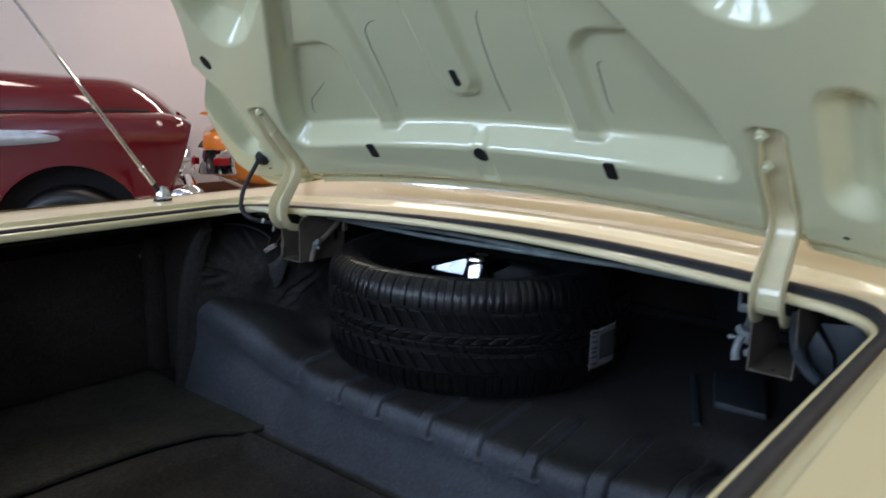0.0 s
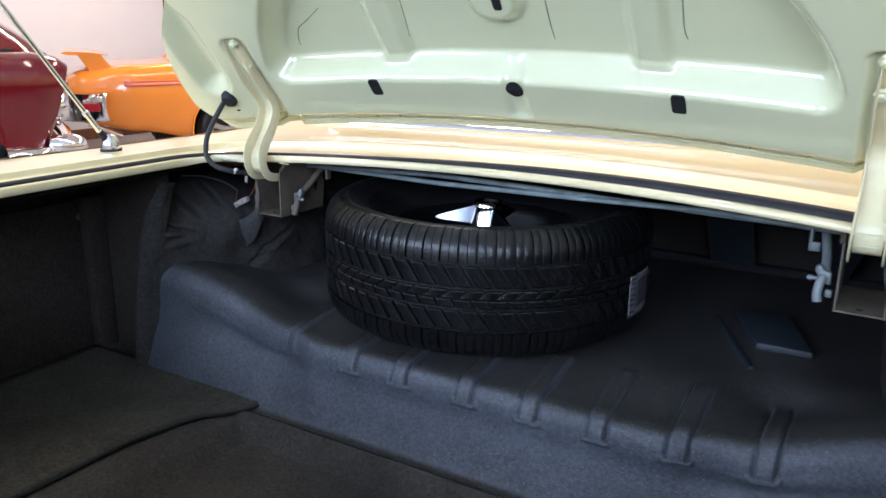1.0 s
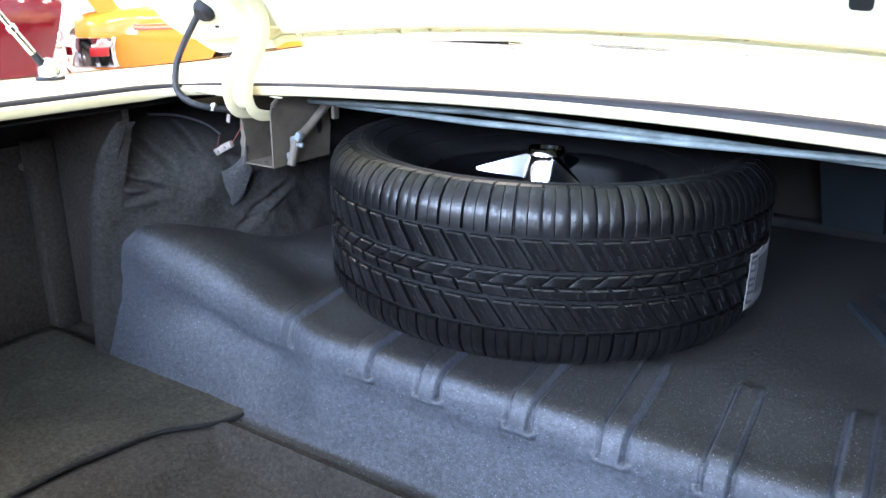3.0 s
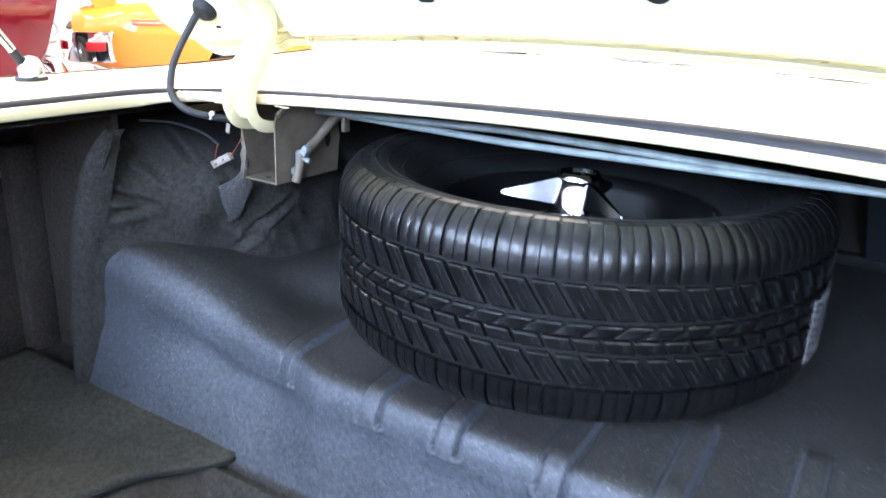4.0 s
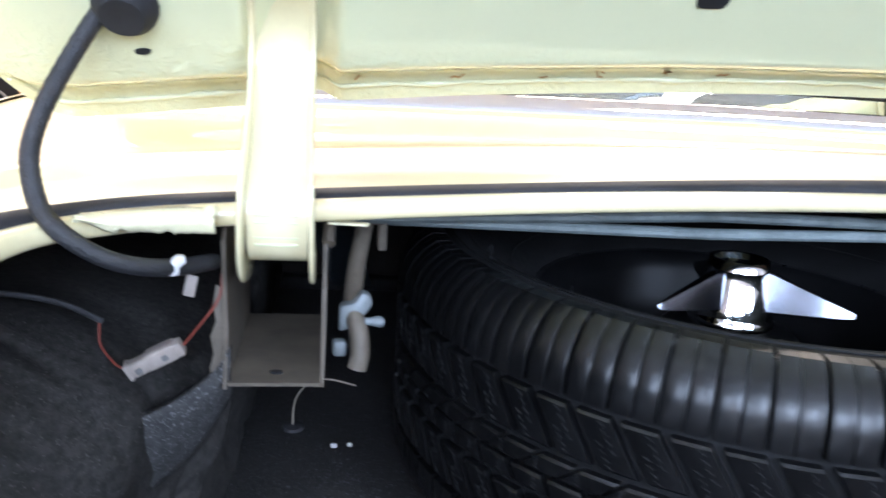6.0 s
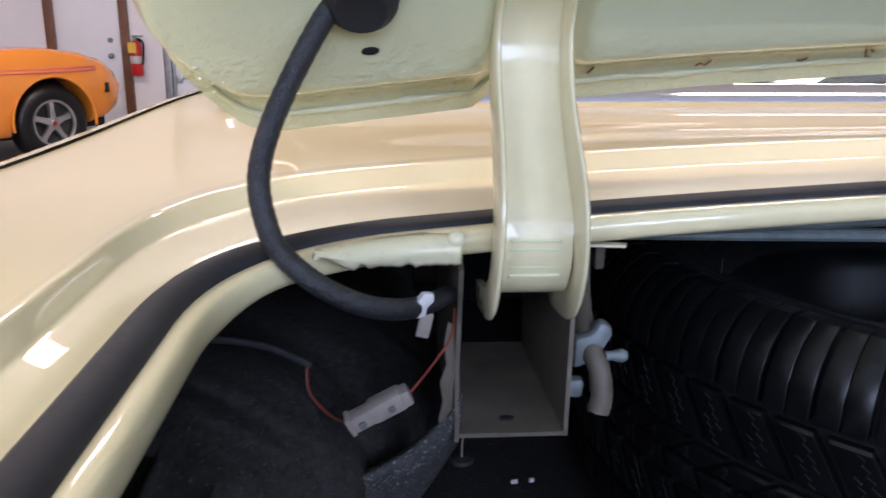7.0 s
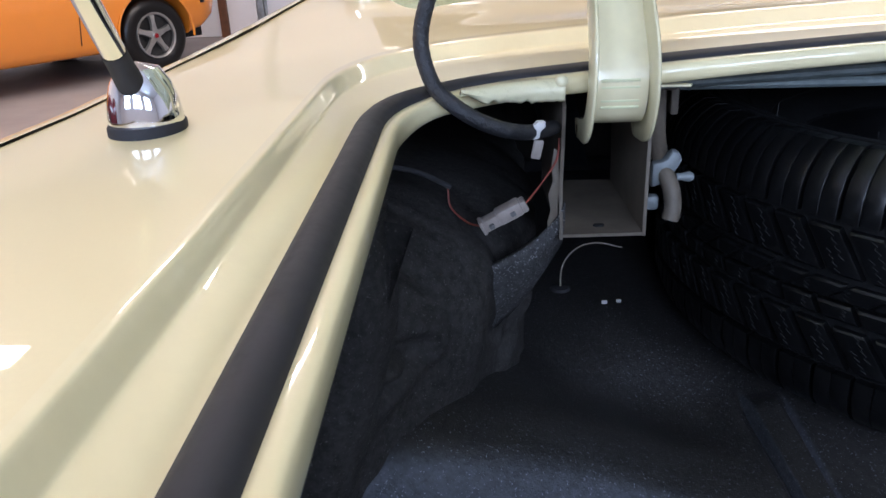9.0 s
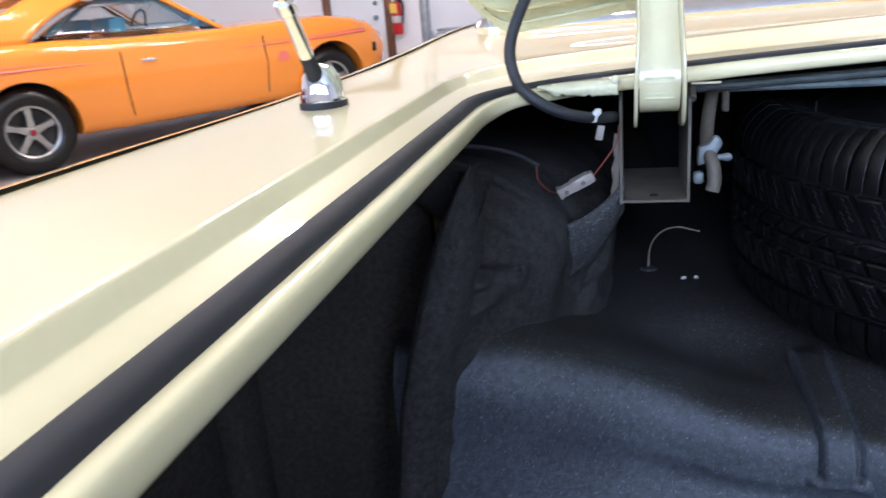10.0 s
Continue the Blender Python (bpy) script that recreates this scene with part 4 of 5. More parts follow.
for line in SLITS:
    track = smooth_line([(p - 0.024, q - 0.024, 0) for p, q in line], 6)
    part("panel_slit", tube([lid_at(p.x, p.y, lid_depth(p.x, p.y) + 0.0002) for p in track], [0.0007 * (0.35 + 0.65 * math.sin(math.pi * (0.05 + 0.9 * k / (len(track) - 1))) ** 0.6) for k in range(len(track))], 6), RUBBER, lid, "dark slit in the inner panel")
rng = random.Random(4)
for k in range(16):
    x = rng.uniform(-0.6, 0.6)
    part("rust_spot", tube([lid_at(x + 0.003 * j, lid_edge(x) + 0.02 + rng.uniform(-0.004, 0.004), lid_depth(x, 0.04) + 0.0006) for j in range(rng.randint(2, 4))], 0.0006, 5), RUST, lid, "small rust stain")


# hinges
ARM = smooth_line([(-0.093, 1.286, 0), (-0.078, 1.266, 0), (-0.050, 1.228, 0), (-0.018, 1.190, 0), (0.012, 1.158, 0), (0.017, 1.130, 0), (0.005, 1.100, 0), (-0.012, 1.074, 0), (-0.026, 1.052, 0), (-0.029, 1.030, 0), (-0.017, 1.012, 0), (0.018, 1.004, 0)], 6)


def arm_out(i):
    d = (ARM[min(i + 1, len(ARM) - 1)] - ARM[max(i - 1, 0)]).normalized()
    return Vector((d.y, -d.x, 0))


def arm_half(i):
    t = i / (len(ARM) - 1)
    return 0.0125 + 0.005 * step(0.0, 0.22, t) + 0.0005 * step(0.25, 0.5, t) - 0.001 * step(0.7, 1.0, t)


def arm_web(s):
    rings = []
    for i, p in enumerate(ARM):
        o, w = arm_out(i), arm_half(i)
        rings.append([(s * 0.536 + a, p.x + o.x * b, p.y + o.y * b) for a, b in ((-w, 0), (w, 0), (w, -0.003), (-w, -0.003))])
    return loft(rings, True, True)


def arm_flange(s, e):
    """Side flange of the channel: its free edge swings out, runs round the heel of the web and ends in a rounded tongue behind it."""
    rings, n = [], len(ARM)
    line = [(p, arm_out(i), arm_half(i), i / (n - 1)) for i, p in enumerate(ARM)]
    tail, heel = ARM[-1], arm_out(n - 1)
    along = Vector((-heel.y, heel.x, 0))
    line += [(tail + along * 0.0016 * k, heel, arm_half(n - 1), 1.0 + 0.02 * k) for k in range(1, 5)]
    for p, o, w, t in line:
        f = 0.007 + 0.010 * step(0.02, 0.25, t) + 0.006 * step(0.5, 0.74, t)
        f *= 1 - 0.42 * step(0.62, 0.88, t)
        f *= math.sqrt(max(0.02, 1 - max(0.0, (t - 0.86) / 0.225) ** 2))
        x = s * 0.536 + e * (w + 0.0035 * step(0.55, 0.95, t))
        a, b = p - o * 0.003, p + o * f
        thick = 0.0016
        rings.append([(x - thick, a.x, a.y), (x - thick, b.x, b.y), (x - 0.4 * thick, b.x + o.x * 0.0012, b.y + o.y * 0.0012), (x + 0.4 * thick, b.x + o.x * 0.0012, b.y + o.y * 0.0012), (x + thick, b.x, b.y), (x + thick, a.x, a.y)])
    return loft(rings, True, True)


for s in (-1, 1):
    part("hinge_arm", arm_web(s), CREAM_ARM, lid, "cream painted gooseneck hinge arm", 40)
    for e in (-1, 1):
        part("arm_flange", arm_flange(s, e), CREAM_ARM, lid, "", 40)
    for k in range(5):
        part("arm_bead", tube([(s * 0.536 - 0.013, -0.0292 + 0.0004 * k, 1.042 - 0.0045 * k), (s * 0.536 + 0.012, -0.0292 + 0.0004 * k, 1.042 - 0.0045 * k)], 0.0011, 6), CREAM_IN, lid)
    for v, h in ((0.243, 0.002), (0.190, 0.002)):
        c = lid_at(s * 0.524, v, h)
        part("hinge_bolt", lathe([(0.0, 0.0065), (0.0045, 0.0065), (0.0057, 0.005), (0.0057, 0.002), (0.009, 0.0015), (0.0095, -0.004)], 6, Matrix.Translation(c) @ LID_N.to_track_quat("Z", "Y").to_matrix().to_4x4()), CREAM_IN, lid, "painted hinge bolt", 20)


def hinge_box(s):
    th = 0.0025
    xa, xb = s * 0.570, s * 0.508
    parts = [box((xa + xb) / 2, 0.066, 0.9215, abs(xa - xb), 0.132, th)]
    inner = [(0.0, 0.92), (0.132, 0.92), (0.138, 0.97), (0.130, 1.022), (0.02, 1.027), (0.004, 1.018), (0.0, 1.005)]
    outer = [(-0.004, 0.92), (0.132, 0.92), (0.14, 1.02), (0.01, 1.032), (-0.006, 1.02), (-0.002, 0.99), (0.004, 0.96)]
    rot = Matrix(((0, 0, 1, 0), (1, 0, 0, 0), (0, 1, 0, 0), (0, 0, 0, 1)))
    parts.append(plate(inner, th, Matrix.Translation((xb - th / 2, 0, 0)) @ rot))
    parts.append(plate(outer, th, Matrix.Translation((xa - th / 2, 0, 0)) @ rot))
    parts.append(tube([(xb - s * 0.002, y, z) for y, z in ((0.004, 1.017), (0.02, 1.029), (0.05, 1.03))], 0.004, 6))
    return join(*parts)


for s in (-1, 1):
    hb = part("hinge_box", hinge_box(s), PRIMER, car, "grey primed steel hinge box", 30)
    part("box_hole", lathe([(0.0, 0.0006), (0.0035, 0.0006), (0.0037, -0.002)], 16, pose(s * 0.539, 0.016, 0.9235) @ Matrix.Diagonal((1.2, 0.7, 1, 1))), BLACK, hb)
    rot = Matrix(((0, 0, 1, 0), (1, 0, 0, 0), (0, 1, 0, 0), (0, 0, 0, 1)))
    slot = [(0.108 + 0.006 * math.cos(a) , 0.975 + 0.016 * math.sin(a)) for a in (2 * math.pi * k / 16 for k in range(16))]
    part("box_slot", plate(slot, 0.0008, Matrix.Translation((s * 0.5055, 0, 0)) @ rot), BLACK, hb)
    part("spring_lever", tube(smooth_line([(s * 0.478, 0.104, 1.012), (s * 0.481, 0.092, 1.004), (s * 0.487, 0.062, 0.978), (s * 0.488, 0.036, 0.962), (s * 0.484, 0.024, 0.950), (s * 0.483, 0.018, 0.936), (s * 0.485, 0.016, 0.926)], 5), 0.0066, 12), PRIMER if s < 0 else ZINC, hb, "bent end of the torsion rod")
    if s < 0:
        part("lever_hook", join(box(s * 0.480, 0.104, 1.012, 0.03, 0.022, 0.006, None, 0.002), box(s * 0.466, 0.103, 1.001, 0.007, 0.014, 0.026, None, 0.002)), PRIMER, hb)
    else:
        part("lever_hook", join(box(s * 0.478, 0.100, 1.014, 0.036, 0.024, 0.005, None, 0.002), box(s * 0.461, 0.092, 1.000, 0.005, 0.020, 0.032, None, 0.002), box(s * 0.467, 0.086, 0.988, 0.016, 0.006, 0.014, None, 0.002)), ZINC, hb, "bent zinc hook of the torsion rod")
    hook = [(-0.009, 0.947), (0.001, 0.951), (0.009, 0.960), (0.014, 0.968), (0.012, 0.975), (0.006, 0.977), (0.001, 0.969), (-0.009, 0.967)]
    clip = part("lever_clip", plate([(s * 0.489 - s * a, z) for a, z in hook], 0.012, pose(0, 0.040, 0, 90, 0, 0), 0.003), ZINC, hb, "pale zinc clip")
    part("clip_knob", lathe([(0.0, 0.0095), (0.0028, 0.0088), (0.0042, 0.006), (0.0038, 0.003), (0.0028, 0.0), (0.0028, -0.004)], 12, pose(s * 0.476, 0.026, 0.957, 0, -s * 90, 0)), ZINC, clip)
    part("clip_lug", box(s * 0.497, 0.028, 0.937, 0.010, 0.010, 0.012, None, 0.003), ZINC, clip)
part("torsion_rod", tube([(-0.478, 0.104, 1.012), (-0.2, 0.101, 1.009), (0.1, 0.099, 1.014), (0.3, 0.096, 1.020), (0.505, 0.09, 1.014)], 0.0048, 10), STEEL, car, "bluish steel torsion rod")
part("torsion_rod", tube([(0.478, 0.104, 1.012), (0.2, 0.108, 1.016), (0.0, 0.100, 1.022), (-0.2, 0.092, 1.026), (-0.505, 0.085, 1.016)], 0.0048, 10), STEEL, car, "bluish steel torsion rod")
part("seam_tape", plate([(0, 0), (0.024, -0.003), (0.026, 0.002), (0.015, 0.005), (0.0, 0.006)], 0.0015, pose(-0.507, 0.0, 1.031)), CREAM_DIRTY, car)
# ragged lip of the rim beside the left hinge


def lip_pt(k, d, y):
    """The lip widens towards the hinge box; its lower edge is torn in one place."""
    t = k / 60
    wide = step(0.28, 0.58, t)
    torn = 0.0030 * step(0.50, 0.53, t) * step(0.80, 0.56, t) + 0.0022 * noise.noise((k * 0.30, 0, 5)) + 0.0010 * noise.noise((k * 0.9, 0, 2))
    return -0.676 + 0.104 * t, -0.062 + 0.037 * step(0, 0.95, t) + 0.007 * (1 - step(0.0, 0.35, t)) + y, 1.0400 + 0.002 * step(0.0, 0.3, t) - wide * (d * 0.95 - torn * step(0.008, 0.0145, d))


part("rim_lip", loft([[lip_pt(k, d, y) for k in range(20, 61)] for d, y in ((-0.0005, 0.014), (0.0, 0.009), (0.001, 0.004), (0.004, 0.001), (0.007, 0.0), (0.010, 0.001), (0.0125, 0.002), (0.0145, 0.003))], False), CREAM_LIP, car, "uneven cream lip of the trunk rim", 50, 0.0025)
part("lip_blob", lathe([(0.0, 0.0016), (0.002, 0.0014), (0.0036, 0.0006), (0.0046, -0.001)], 12, pose(-0.5745, -0.0225, 1.0425, 50, 0, 0)), CREAM_LIP, car, "blob of seam sealer", 50)
part("weld_flange", plate([(-0.0035, 0.922), (0.004, 0.920), (0.0035, 0.945), (0.0045, 0.962), (0.0035, 0.986), (-0.0005, 0.989), (-0.0025, 0.976), (-0.0010, 0.964), (-0.0045, 0.954), (-0.0025, 0.942), (-0.0050, 0.932)], 0.0016, pose(-0.5755, 0.004, 0.0, 90, 0, 14), 0.0005), PRIMER, car, "wavy welded edge beside the hinge box")

# painted metal outside the right hinge
edge_in = smooth_line([(0.562, 0.002, 1.018), (0.5605, 0.001, 1.000), (0.562, 0.0, 0.978), (0.571, 0.0, 0.949), (0.586, 0.0, 0.931), (0.602, 0.0, 0.920)], 6)
edge_out = smooth_line([(0.572, 0.012, 1.018), (0.571, 0.010, 1.000), (0.574, 0.009, 0.980), (0.582, 0.009, 0.957), (0.595, 0.009, 0.942), (0.608, 0.009, 0.931)], 6)
part("weld_flange", loft([[a.lerp(b, v) for a, b in zip(edge_in, edge_out)] for v in (0.0, 0.3, 0.6, 1.0)], False), GREY_BLUE, car, "curved blue-grey flange beside the hinge box", 60, 0.0015)
part("inner_brace", plate([(0.578, 0.965), (0.588, 0.990), (0.600, 0.975), (0.612, 0.958), (0.618, 0.925), (0.596, 0.915)], 0.004, pose(0, 0.034, 0, 90, 0, 0), 0.001), GREY_BLUE, car, "grey inner brace")
part("inner_panel", plate([(0.590, 1.000), (0.640, 1.006), (0.655, 0.975), (0.640, 0.930), (0.618, 0.928), (0.614, 0.962)], 0.003, pose(0, 0.040, 0, 90, 0, 0), 0.001), GREY_BLUE, car, "blue-grey inner quarter panel")

# wiring at the left hinge
hose = smooth_line([(-0.622, 0.002, 1.166), (-0.633, -0.011, 1.150), (-0.648, -0.019, 1.124), (-0.661, -0.028, 1.096), (-0.666, -0.037, 1.072), (-0.660, -0.047, 1.049), (-0.650, -0.054, 1.038), (-0.636, -0.057, 1.028), (-0.620, -0.056, 1.020), (-0.604, -0.046, 1.014), (-0.590, -0.026, 1.009), (-0.576, 0.0, 1.005)], 10)
part("wiring_sleeve", tube(hose, 0.0051, 12, True, 0.05), LOOM, car, "black braided wiring sleeve")
part("grommet", lathe([(0.0, 0.009), (0.008, 0.010), (0.012, 0.010), (0.017, 0.004), (0.018, 0.0), (0.018, -0.006)], 20, Matrix.Translation(lid_at(-0.620, 0.112, 0.0)) @ LID_N.to_track_quat("Z", "Y").to_matrix().to_4x4()), RUBBER, lid, "black rubber grommet")
part("cable_tie", plate([(-0.004, -0.006), (0.001, -0.005), (0.0015, -0.001), (0.005, 0.002), (0.0048, 0.006), (0.0, 0.0065), (-0.0042, 0.002)], 0.005, pose(-0.592, -0.034, 1.0125, 90, 0, 12), 0.0008), WHITE_TIE, car, "white plastic cable tie")
part("wire_tag", box(0, 0, 0, 0.007, 0.002, 0.014, pose(-0.589, -0.010, 0.992, 0, 12, 0), 0.0008), PLASTIC, car, "white tag on the wiring")
cm = pose(-0.612, -0.002, 0.941, 8, -27, 4)
plug = part("wire_connector", join(box(0, 0, 0, 0.036, 0.010, 0.010, cm, 0.0015), box(0.004, 0, 0.0005, 0.020, 0.012, 0.0115, cm, 0.002), box(-0.0185, 0, 0, 0.003, 0.011, 0.0115, cm, 0.001)), PLASTIC, car, "translucent white plug connector")
for k, dx in enumerate((-0.012, 0.006)):
    part("plug_contact", box(0, 0, 0, 0.004, 0.004, 0.004, cm @ pose(dx, -0.0052 - 0.0008 * (k > 1), -0.001 + 0.001 * (k % 2)), 0.001), PAPER, plug, "pale metal contact")
part("red_wire", tube(smooth_line([tuple(cm @ Vector((0.018, 0, 0))), (-0.586, 0.0, 0.962), (-0.574, 0.002, 0.980), (-0.572, 0.004, 0.996)], 6), 0.0008, 6), RED_WIRE, car, "thin red wire")
part("red_wire", tube(smooth_line([tuple(cm @ Vector((-0.019, 0, 0))), (-0.640, 0.008, 0.932), (-0.652, 0.020, 0.940), (-0.654, 0.026, 0.953)], 6), 0.0008, 6), RED_WIRE, car, "thin red wire")
part("side_harness", tube(smooth_line([(-0.76, -0.03, 0.985), (-0.72, 0.0, 0.982), (-0.68, 0.02, 0.970), (-0.652, 0.027, 0.954)], 6), 0.0021, 8), LOOM, car, "black wrapped wiring harness")
part("ground_wire", tube(smooth_line([(-0.538, 0.241, 0.755), (-0.537, 0.236, 0.79), (-0.525, 0.225, 0.815), (-0.505, 0.215, 0.826), (-0.478, 0.21, 0.822)], 6), 0.0010, 6), TAN_WIRE, car, "thin tan wire loop")
part("wire_plug", lathe([(0.0, 0.008), (0.010, 0.006), (0.013, 0.0)], 14, pose(-0.538, 0.241, 0.757)), RUBBER, car)
part("wire_clip", join(box(-0.482, 0.195, 0.767, 0.005, 0.003, 0.004, None, 0.001), box(-0.497, 0.195, 0.766, 0.006, 0.003, 0.004, None, 0.001)), WHITE_TIE, car)

# antenna
ant = part("antenna_base", lathe([(0.0, 0.004), (0.0195, 0.004), (0.0205, 0.0025), (0.0205, -0.002)], 28, pose(-0.795, -0.168, 1.053) @ Matrix.Diagonal((0.9, 1.05, 1, 1))), RUBBER, car, "black rubber antenna pad")
part("antenna_dome", lathe([(0.0178, 0.0), (0.0178, 0.003), (0.0166, 0.011), (0.0143, 0.019), (0.010, 0.026), (0.0, 0.029)], 28, pose(-0.795, -0.168, 1.0565)), CHROME, ant, "chrome antenna dome")
AD = Vector((0.0, -0.57, 0.82)).normalized()
A0 = Vector((-0.795, -0.176, 1.073))
am = Matrix.Translation(A0) @ AD.to_track_quat("Z", "Y").to_matrix().to_4x4()
part("antenna_collar", lathe([(0.0, -0.004), (0.0066, -0.002), (0.0064, 0.010), (0.0060, 0.014), (0.0058, 0.024)], 18, am), RUBBER, ant, "black collar")
part("antenna_mast", lathe([(0.0055, 0.02), (0.0055, 0.062), (0.0072, 0.064), (0.0072, 0.072), (0.0045, 0.074), (0.0042, 0.30), (0.0034, 0.305), (0.0030, 0.62), (0.0, 0.63)], 14, am), CHROME, ant, "chrome antenna mast")

# ------------------------------------------------------------------ spare wheel
TC = Vector((-0.125, 0.176, 0.0))
spare = thing("spare_wheel", pose(TC.x, TC.y, 0.762), "black spare tyre with chrome spinner lying on the trunk shelf", "spare wheel")
tm = Matrix.Translation(TC)
T0, T1 = 0.762, 0.988
casing = [(0.178, T0 + 0.03), (0.195, T0 + 0.012), (0.235, T0 + 0.002), (0.27, T0), (0.295, T0 + 0.008), (0.308, T0 + 0.03), (0.311, T0 + 0.06), (0.3115, 0.875), (0.311, T1 - 0.06), (0.307, T1 - 0.032), (0.296, T1 - 0.011), (0.283, T1 - 0.005), (0.270, T1 - 0.004), (0.262, T1 - 0.006), (0.25, T1 - 0.011), (0.228, T1 - 0.027), (0.208, T1 - 0.043), (0.194, T1 - 0.055), (0.184, T1 - 0.066), (0.178, T1 - 0.08)]
part("tyre", lathe(casing, 128, tm), SIDEWALL, spare, "black tyre casing", 50)


def blocks(pieces, za, zb, n, lean, gap, rows, bulge=False):
    """A ring of tread blocks between two heights; rows: (height share, radius) of the outer face."""
    for k in range(n):
        a0 = 2 * math.pi * k / n
        a1 = a0 + 2 * math.pi / n * (1 - gap)
        ring_out, ring_in = [], []
        w = a1 - a0
        for s, r in rows:
            z = za + (zb - za) * s
            sh = lean * 2 * math.pi / n * s
            ring_out.append([((r - d) * math.cos(a + sh), (r - d) * math.sin(a + sh), z) for a, d in ((a0, 0.0003), (a0 + 0.05 * w, 0.0), (a1 - 0.05 * w, 0.0), (a1, 0.0003))])
            ring_in.append([((r - 0.012) * math.cos(a + sh), (r - 0.012) * math.sin(a + sh), z) for a in (a0, a0 + 0.06 * w, a1 - 0.06 * w, a1)])
        m = len(rows)
        vs = [p for row in ring_out for p in row] + [p for row in ring_in for p in row]
        fs = []
        for i in range(m - 1):
            for j in range(3):
                fs.append((i * 4 + j, i * 4 + j + 1, (i + 1) * 4 + j + 1, (i + 1) * 4 + j))
            for j in (0, 3):
                fs.append((i * 4 + j, (i + 1) * 4 + j, m * 4 + (i + 1) * 4 + j, m * 4 + i * 4 + j))
        for i in (0, m - 1):
            for j in range(3):
                fs.append((i * 4 + j, i * 4 + j + 1, m * 4 + i * 4 + j + 1, m * 4 + i * 4 + j))
        pieces.append((vs, fs))


RT = 0.3185
NB = 66
tread = []
up = [(0.0, RT - 0.0005), (0.35, RT - 0.0015), (0.62, RT - 0.0065), (0.85, RT - 0.016), (1.0, RT - 0.027)]
for za, zb in ((0.9345, 0.984), (0.8155, 0.766)):
    for shift, share in ((0.0, 0.575), (0.45, 0.565)):
        ring = []
        blocks(ring, za, zb, NB, 0.0, share, up)
        tread += [moved(q, pose(0, 0, 0, 0, 0, 360 / NB * shift)) for q in ring]
chamfer = [(0.0, RT - 0.0016), (0.05, RT), (0.95, RT), (1.0, RT - 0.0016)]
blocks(tread, 0.8945, 0.9290, NB, -0.75, 0.25, chamfer)
blocks(tread, 0.8210, 0.8525, NB, -0.75, 0.25, chamfer)
for z0, z1, lean in ((0.8590, 0.8720, -0.25), (0.8745, 0.8880, 0.55)):
    blocks(tread, z0, z1, NB, lean, 0.17, [(0.0, RT - 0.0016), (0.14, RT), (0.86, RT), (1.0, RT - 0.0016)])
part("tread", moved(join(*tread), tm), TYRE, spare, "slanted tread blocks with grooves", 25)["kind"] = "stuff"
sipes = []
for k in range(NB):
    for z0, z1, sh in ((0.8925, 0.9295, -0.75), (0.8205, 0.8545, -0.75)):
        for share, t0, t1 in ((0.25, 0.12, 0.55), (0.50, 0.40, 0.92)):
            a = 2 * math.pi * (k + share) / NB
            cutline = []
            for j in range(8):
                t = t0 + (t1 - t0) * j / 7
                g = a + (sh * t + 0.05 * (-1) ** j) * 2 * math.pi / NB
                cutline.append(((RT + 0.0001) * math.cos(g), (RT + 0.0001) * math.sin(g), z0 + (z1 - z0) * t))
            sipes.append(tube(cutline, 0.00045, 4))
    for z0, z1 in ((0.8600, 0.8715), (0.8755, 0.8870)):
        a = 2 * math.pi * (k + 0.45) / NB
        sipes.append(tube([((RT + 0.0001) * math.cos(a + 0.006 * (-1) ** j), (RT + 0.0001) * math.sin(a + 0.006 * (-1) ** j), z0 + (z1 - z0) * (0.15 + 0.14 * j)) for j in range(6)], 0.0004, 4))
part("sipe_cut", moved(join(*sipes), tm), BLACK, spare, "fine cuts in the tread", 25)["kind"] = "stuff"
rim_prof = [(0.180, 0.81), (0.180, 0.905), (0.184, 0.918), (0.187, 0.923), (0.184, 0.926), (0.176, 0.920), (0.170, 0.905), (0.164, 0.875), (0.150, 0.856), (0.125, 0.852), (0.105, 0.860), (0.09, 0.876), (0.072, 0.884), (0.05, 0.884), (0.0, 0.884)]
part("rim", lathe(rim_prof, 72, tm), RIM_BLACK, spare, "satin black wheel rim", 40)
for k in range(10):
    a = 2 * math.pi * k / 10
    part("rim_vent", lathe([(0.0, 0.001), (0.012, 0.001), (0.0135, -0.002)], 14, tm @ pose(0.135 * math.cos(a), 0.135 * math.sin(a), 0.8545)), BLACK, spare)
part("rim_flange", lathe([(0.178, 0.915), (0.182, 0.924), (0.187, 0.9275), (0.191, 0.925), (0.192, 0.918)], 96, tm), RIM_EDGE, spare, "rolled edge of the black rim", 60)
part("rim_step", lathe([(0.103, 0.862), (0.107, 0.868), (0.112, 0.868), (0.116, 0.860)], 72, tm), RIM_EDGE, spare, "", 60)
part("hub_ring", lathe([(0.062, 0.882), (0.064, 0.896), (0.058, 0.902), (0.045, 0.905), (0.034, 0.907)], 40, tm), RIM_BLACK, spare)
hub = [(0.0385, 0.902), (0.0400, 0.906), (0.0400, 0.912), (0.0380, 0.915), (0.0370, 0.919), (0.0340, 0.929), (0.0291, 0.945), (0.0261, 0.955), (0.0258, 0.959), (0.0292, 0.9615), (0.0276, 0.968), (0.0262, 0.970), (0.0225, 0.9695), (0.0205, 0.964), (0.0, 0.963)]
spin = part("spinner", lathe(hub, 40, tm), CHROME, spare, "chrome knock-off spinner", 40)
